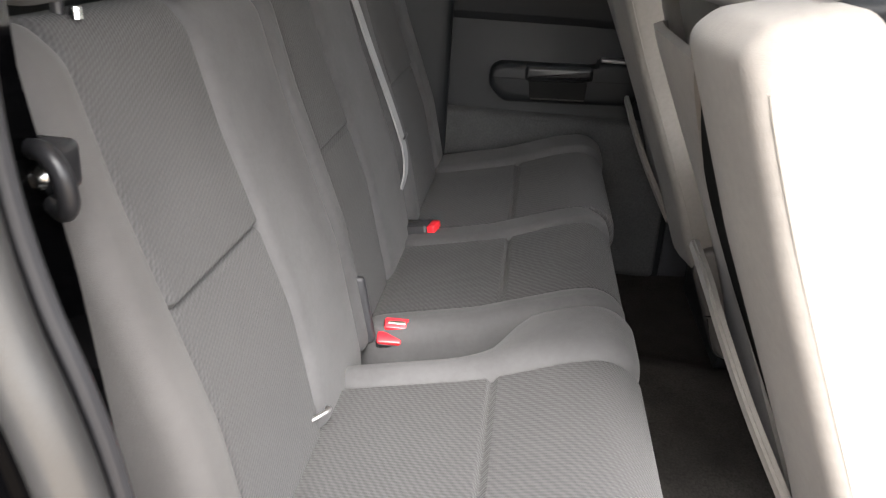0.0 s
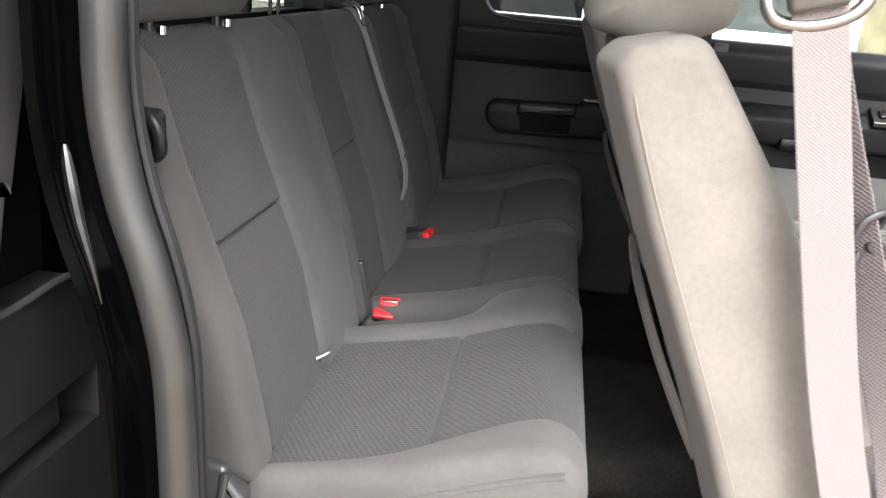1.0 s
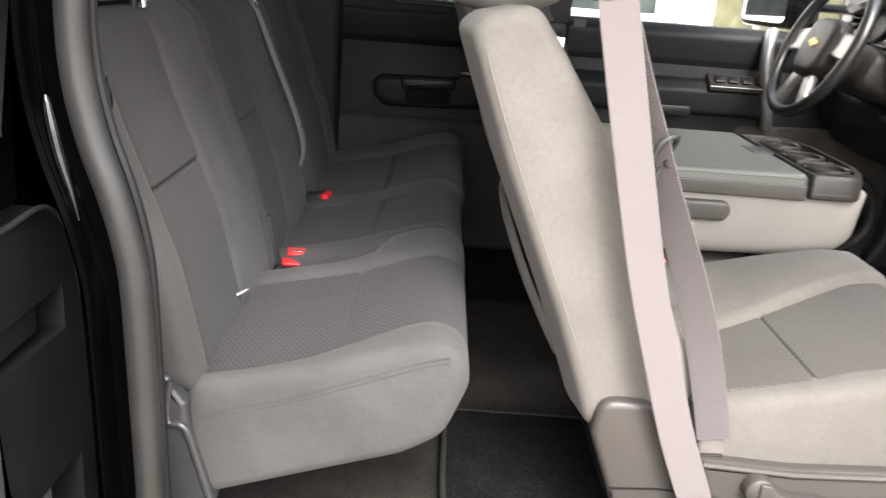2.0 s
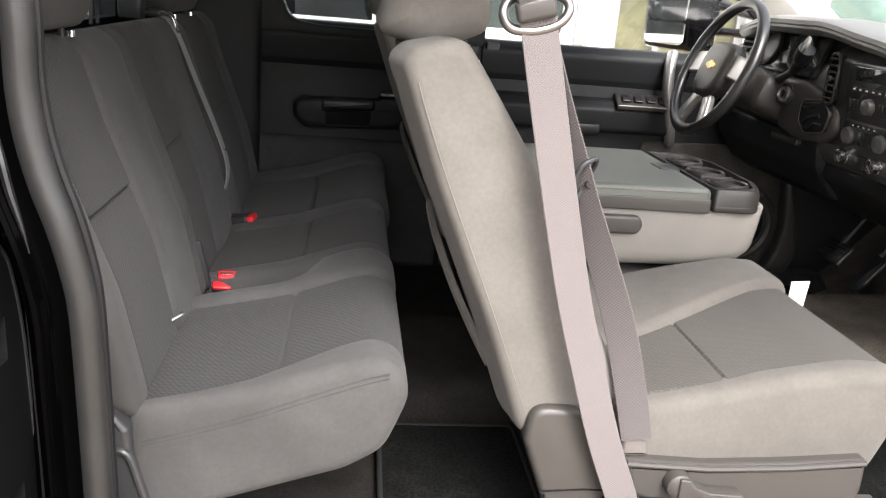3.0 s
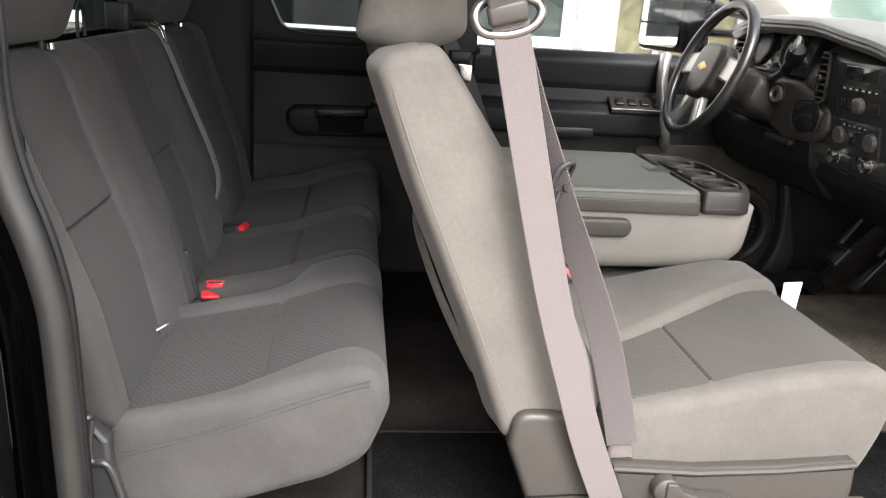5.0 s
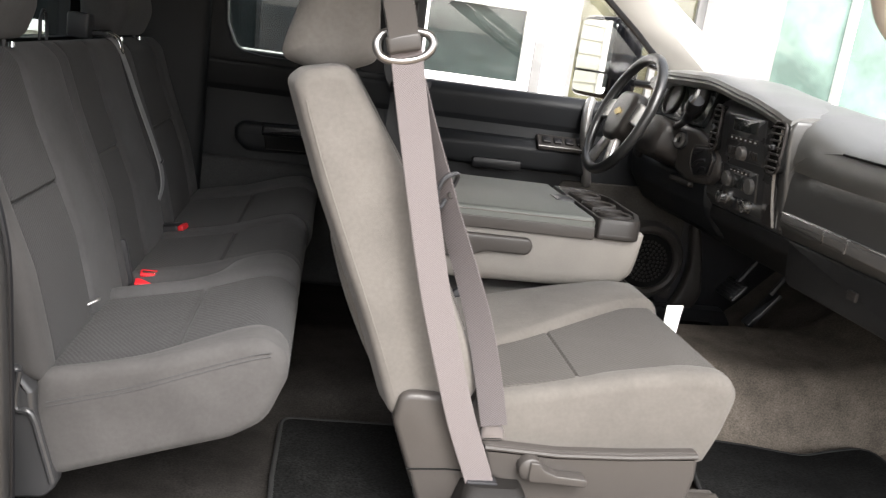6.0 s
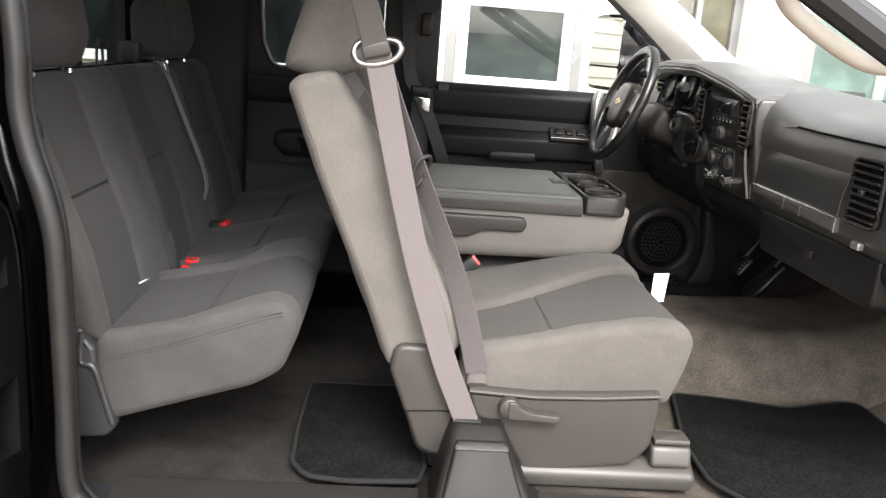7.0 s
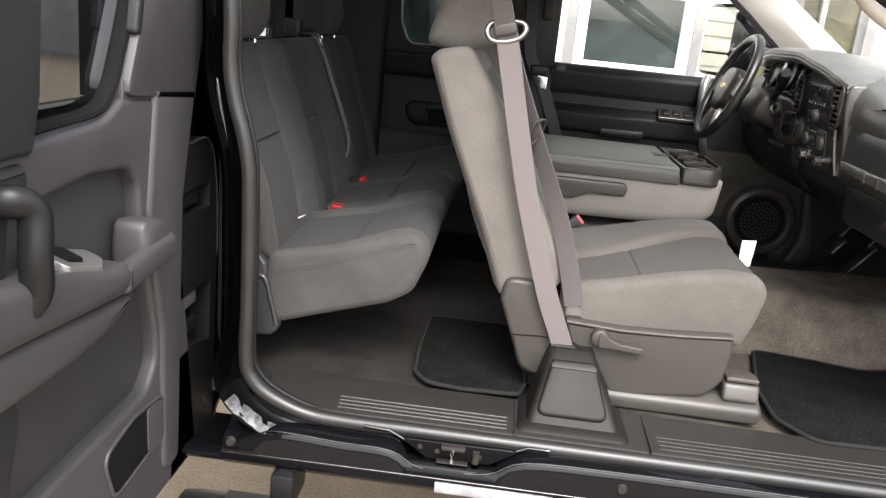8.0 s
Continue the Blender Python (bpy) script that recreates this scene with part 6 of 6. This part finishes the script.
part("window_seal", sheet([[(DX + 0.002, y, z - 0.003) for y, z in wl], [(DX + 0.005, y - 0.003, z) for y, z in wl], [(DX + 0.002, y - 0.007, z + 0.005) for y, z in wl], [(DX - 0.014, y - 0.010, z + 0.008) for y, z in wl]], 0.006, (-1, 0, 0)), VOID, door, "black rubber window seal")
part("trim_blade", slab(rounded([(-0.245, 1.475, 0.008), (-0.225, 1.47, 0.006), (-0.165, 1.70, 0.01), (-0.19, 1.71, 0.01)], 3), "x", DX, DX + 0.02, 0.005), DARKPL, door)
part("pane", box(DX - 0.02, DX - 0.015, -0.86, -0.15, 1.34, 1.80), DOORGLASS, door).visible_shadow = False
part("front_pillar_trim", slab(rounded([(-0.50, 1.80, 0.0), (-0.535, 1.40, 0.1), (-0.557, 1.322, 0.015), (-0.60, 1.326, 0.02), (-0.88, 1.30, 0.02), (-0.88, 1.80, 0.0)], 4), "x", DX - 0.04, DX + 0.03, 0.012, 3), DOORGRAIN, door, "dark grained front edge trim")
part("front_lower_trim", slab(rounded([(-0.57, 1.316, 0.01), (-0.56, 1.285, 0.02), (-0.61, 1.25, 0.03), (-0.64, 1.05, 0.05), (-0.60, 0.98, 0.03), (-0.66, 0.80, 0.1), (-0.66, 0.57, 0.0), (-0.88, 0.57, 0), (-0.88, 1.31, 0)], 4), "x", DX - 0.02, DX + 0.026, 0.012, 3), DOORGRAIN, door)
ar = part("armrest", merged(slab(rounded([(-0.86, 1.215, 0.02), (-0.52, 1.162, 0.05), (-0.42, 1.133, 0.05), (-0.355, 1.128, 0.02), (-0.345, 1.075, 0.02), (-0.40, 1.078, 0.05), (-0.86, 1.12, 0.03)], 5), "x", DX - 0.02, DX + 0.068, 0.018, 4),
     slab(rounded([(-0.37, 1.122, 0.01), (-0.27, 1.132, 0.05), (-0.18, 1.135, 0.03), (-0.172, 1.105, 0.02), (-0.19, 1.086, 0.02), (-0.37, 1.074, 0.01)], 5), "x", DX + 0.036, DX + 0.066, 0.012, 4),
     slab(rounded([(-0.285, 1.175, 0.02), (-0.215, 1.165, 0.03), (-0.172, 1.13, 0.03), (-0.18, 1.085, 0.02), (-0.285, 1.085, 0.01)], 5), "x", DX - 0.01, DX + 0.058, 0.014, 4)), DOORPL, door)
part("lower_bulge", slab(rounded([(-0.86, 1.118, 0.02), (-0.40, 1.07, 0.05), (-0.32, 1.066, 0.02), (-0.33, 1.045, 0.02), (-0.39, 1.025, 0.05), (-0.50, 1.015, 0.06), (-0.86, 1.02, 0.02)], 5), "x", DX - 0.02, DX + 0.055, 0.02, 4), DOORPL, ar)
part("grip_floor", box(DX, DX + 0.04, -0.36, -0.27, 1.082, 1.092), MAT, ar)
part("switch_plate", slab(rounded([(DX + 0.004, -0.545, 0.01), (DX + 0.058, -0.535, 0.015), (DX + 0.058, -0.44, 0.03), (DX + 0.030, -0.385, 0.02), (DX + 0.004, -0.39, 0.01)], 5), "z", -0.022, 0.004, 0.002, warp=lambda p: Vector((p.x, p.y, p.z + 1.128 - (p.y + 0.40) * 0.29 + (DX + 0.058 - p.x) * 0.40))), SATIN, ar, "satin silver switch plate")
part("window_switch", slab(rounded([(DX + 0.014, -0.515, 0.004), (DX + 0.045, -0.51, 0.004), (DX + 0.045, -0.47, 0.004), (DX + 0.014, -0.47, 0.004)], 3), "z", 0.002, 0.010, 0.002, warp=lambda p: Vector((p.x, p.y, p.z + 1.129 - (p.y + 0.40) * 0.29 + (DX + 0.058 - p.x) * 0.40))), VOID, ar, "black window switch")
part("pull_handle", tube(spline([(DX + 0.015, -0.642, 1.278), (DX + 0.045, -0.636, 1.282), (DX + 0.062, -0.620, 1.266), (DX + 0.066, -0.626, 1.21), (DX + 0.062, -0.622, 1.165), (DX + 0.045, -0.632, 1.14), (DX + 0.01, -0.64, 1.13)], 8), 0.022, 18, flat=0.8, up=(0, 1, 0)), MATTE, door, "black pull handle")
po = rounded([(-0.365, 0.772, 0.03), (-0.25, 0.793, 0.06), (-0.135, 0.783, 0.03), (-0.058, 0.71, 0.015), (-0.06, 0.69, 0.015), (-0.20, 0.684, 0.05), (-0.325, 0.672, 0.03)], 5)
# The pocket has no depth; a black plate paints its shade.
pk = part("map_pocket", slab(po, "x", DX + 0.010, DX + 0.0165, 0.002), VOID, door, "map pocket with its shade as a black plate")
part("pocket_rim", tube([(DX + 0.0155, p.x, p.y) for p in resample(po, 0.012)], 0.004, 8, True, up=(1, 0, 0)), DOORPL, pk)
part("pocket_slope", slab(rounded([(-0.195, 0.782, 0.01), (-0.138, 0.778, 0.02), (-0.066, 0.71, 0.012), (-0.07, 0.695, 0.01), (-0.19, 0.690, 0.004)], 4), "x", DX + 0.012, DX + 0.019, 0.002), DOORPL, pk)
plates = ([(-0.07, 1.165), (-0.07, 1.268), (0.01, 1.262, 0.01), (0.085, 1.264, 0.02), (0.122, 1.244, 0.02), (0.146, 1.205, 0.03), (0.158, 1.165)], [(0.118, 1.112), (0.118, 1.165), (0.158, 1.165), (0.168, 1.112)],
          [(-0.07, 1.12), (-0.07, 1.165), (-0.03, 1.165), (-0.028, 1.12)], [(-0.07, 0.945), (-0.07, 1.12), (-0.02, 1.118), (0.116, 1.112), (0.168, 1.112), (0.178, 0.945)],
          [(0.135, 0.80), (0.135, 0.945), (0.178, 0.945), (0.186, 0.80)], [(-0.07, 0.56), (-0.07, 0.82), (0.045, 0.82), (0.135, 0.80), (0.186, 0.80), (0.19, 0.56)])
hinge_edge = part("hinge_edge", merged(*[slab(rounded(pl, 4), "x", -0.34, -0.286) for pl in plates]), HINGEPL, door, "charcoal plastic hinge edge trim")
part("rim_bead", tube(spline([(-0.287, -0.05, 1.266), (-0.287, 0.01, 1.261), (-0.287, 0.083, 1.262), (-0.287, 0.121, 1.243), (-0.287, 0.145, 1.205), (-0.287, 0.166, 1.115), (-0.287, 0.177, 0.945), (-0.287, 0.185, 0.80), (-0.287, 0.189, 0.58)], 6), 0.0035, 8, up=(1, 0, 0)), DARKPL, hinge_edge)
# Black box that paints the shade seen through the hinge trim.
part("hinge_shade", box(-0.37, -0.345, -0.07, 0.18, 0.58, 1.25), VOID, hinge_edge, "black backing for the shade behind the hinge trim")
for zh, mat in ((1.14, MATTE), (0.92, STEEL), (0.86, MATTE)):
    part("hinge_arm", box(-0.33, -0.292, -0.05, 0.07, zh - 0.012, zh + 0.02, 0.006), mat, hinge_edge, "door hinge arm")
part("upper_frame", slab(rounded([(-0.40, -0.05, 0.005), (-0.33, -0.05, 0.012), (-0.315, 0.0, 0.012), (-0.312, 0.09, 0.02), (-0.32, 0.12, 0.01), (-0.40, 0.12, 0)], 3), "z", 1.262, 1.82, 0.006), PAINT, door, "gloss black door frame")

bed = thing("truck_bed", (-1.7, 0.1, 0.9), "gloss black side of the pickup bed behind the cab", "car body", "structure")
part("bed_side", slab(rounded([(-2.7, 0.62, 0.03), (-0.79, 0.62, 0.03), (-0.79, 1.36, 0.03), (-2.7, 1.36, 0.03)], 4), "y", -0.01, 0.08, 0.02, 3), BODYPAINT, bed)
part("bed_rail", box(-2.7, -0.79, -0.015, 0.10, 1.36, 1.385, 0.008), MATTE, bed, "black plastic bed rail cap")

# ---- step bar and sill latch ----
bar = thing("step_bar", (0.6, 0.05, 0.45), "black step bar on brackets under the rocker", "running board")
part("board", box(-0.28, 1.8, -0.13, 0.0, 0.45, 0.512, 0.014, 3), MATTE, bar)
part("tread", box(-0.18, 0.20, -0.11, -0.012, 0.510, 0.516, 0.003), DARKPL, bar)
for xb in (-0.085, 0.8):
    part("bracket", box(xb - 0.0, xb + 0.05, -0.03, 0.09, 0.49, 0.575, 0.005), MATTE, bar)
lt = thing("door_latch", (0.31, 0.02, 0.66), "black steel door latch plate set into the rocker", "latch")
part("plate", slab(rounded([(0.18, 0.682, 0.006), (0.24, 0.640, 0.01), (0.375, 0.643, 0.01), (0.44, 0.684, 0.006)], 3), "y", 0.012, 0.03, 0.003), PAINT, lt)
for xb, zb in ((0.225, 0.668), (0.262, 0.662), (0.352, 0.660)):
    part("bolt", lathe([(0.0, 0.004), (0.005, 0.003), (0.0065, 0.0)], frame_of((xb, 0.010, zb), (1, 0, 0), (0, 0, 1)), 8), GREYPL, lt, "worn bolt head")
part("bracket", box(0.270, 0.322, -0.004, 0.014, 0.672, 0.682, 0.003), GREYPL, lt)
part("bracket", box(0.262, 0.330, -0.002, 0.014, 0.640, 0.645, 0.002), GREYPL, lt)
part("roller", tube([(0.345, 0.006, 0.648), (0.345, 0.006, 0.674)], 0.008, 12), GREYPL, lt)
part("striker", tube([(0.295, 0.01, 0.645), (0.295, -0.006, 0.65), (0.295, -0.008, 0.672), (0.295, 0.01, 0.678)], 0.005, 8), CHROME, lt, "worn steel striker")
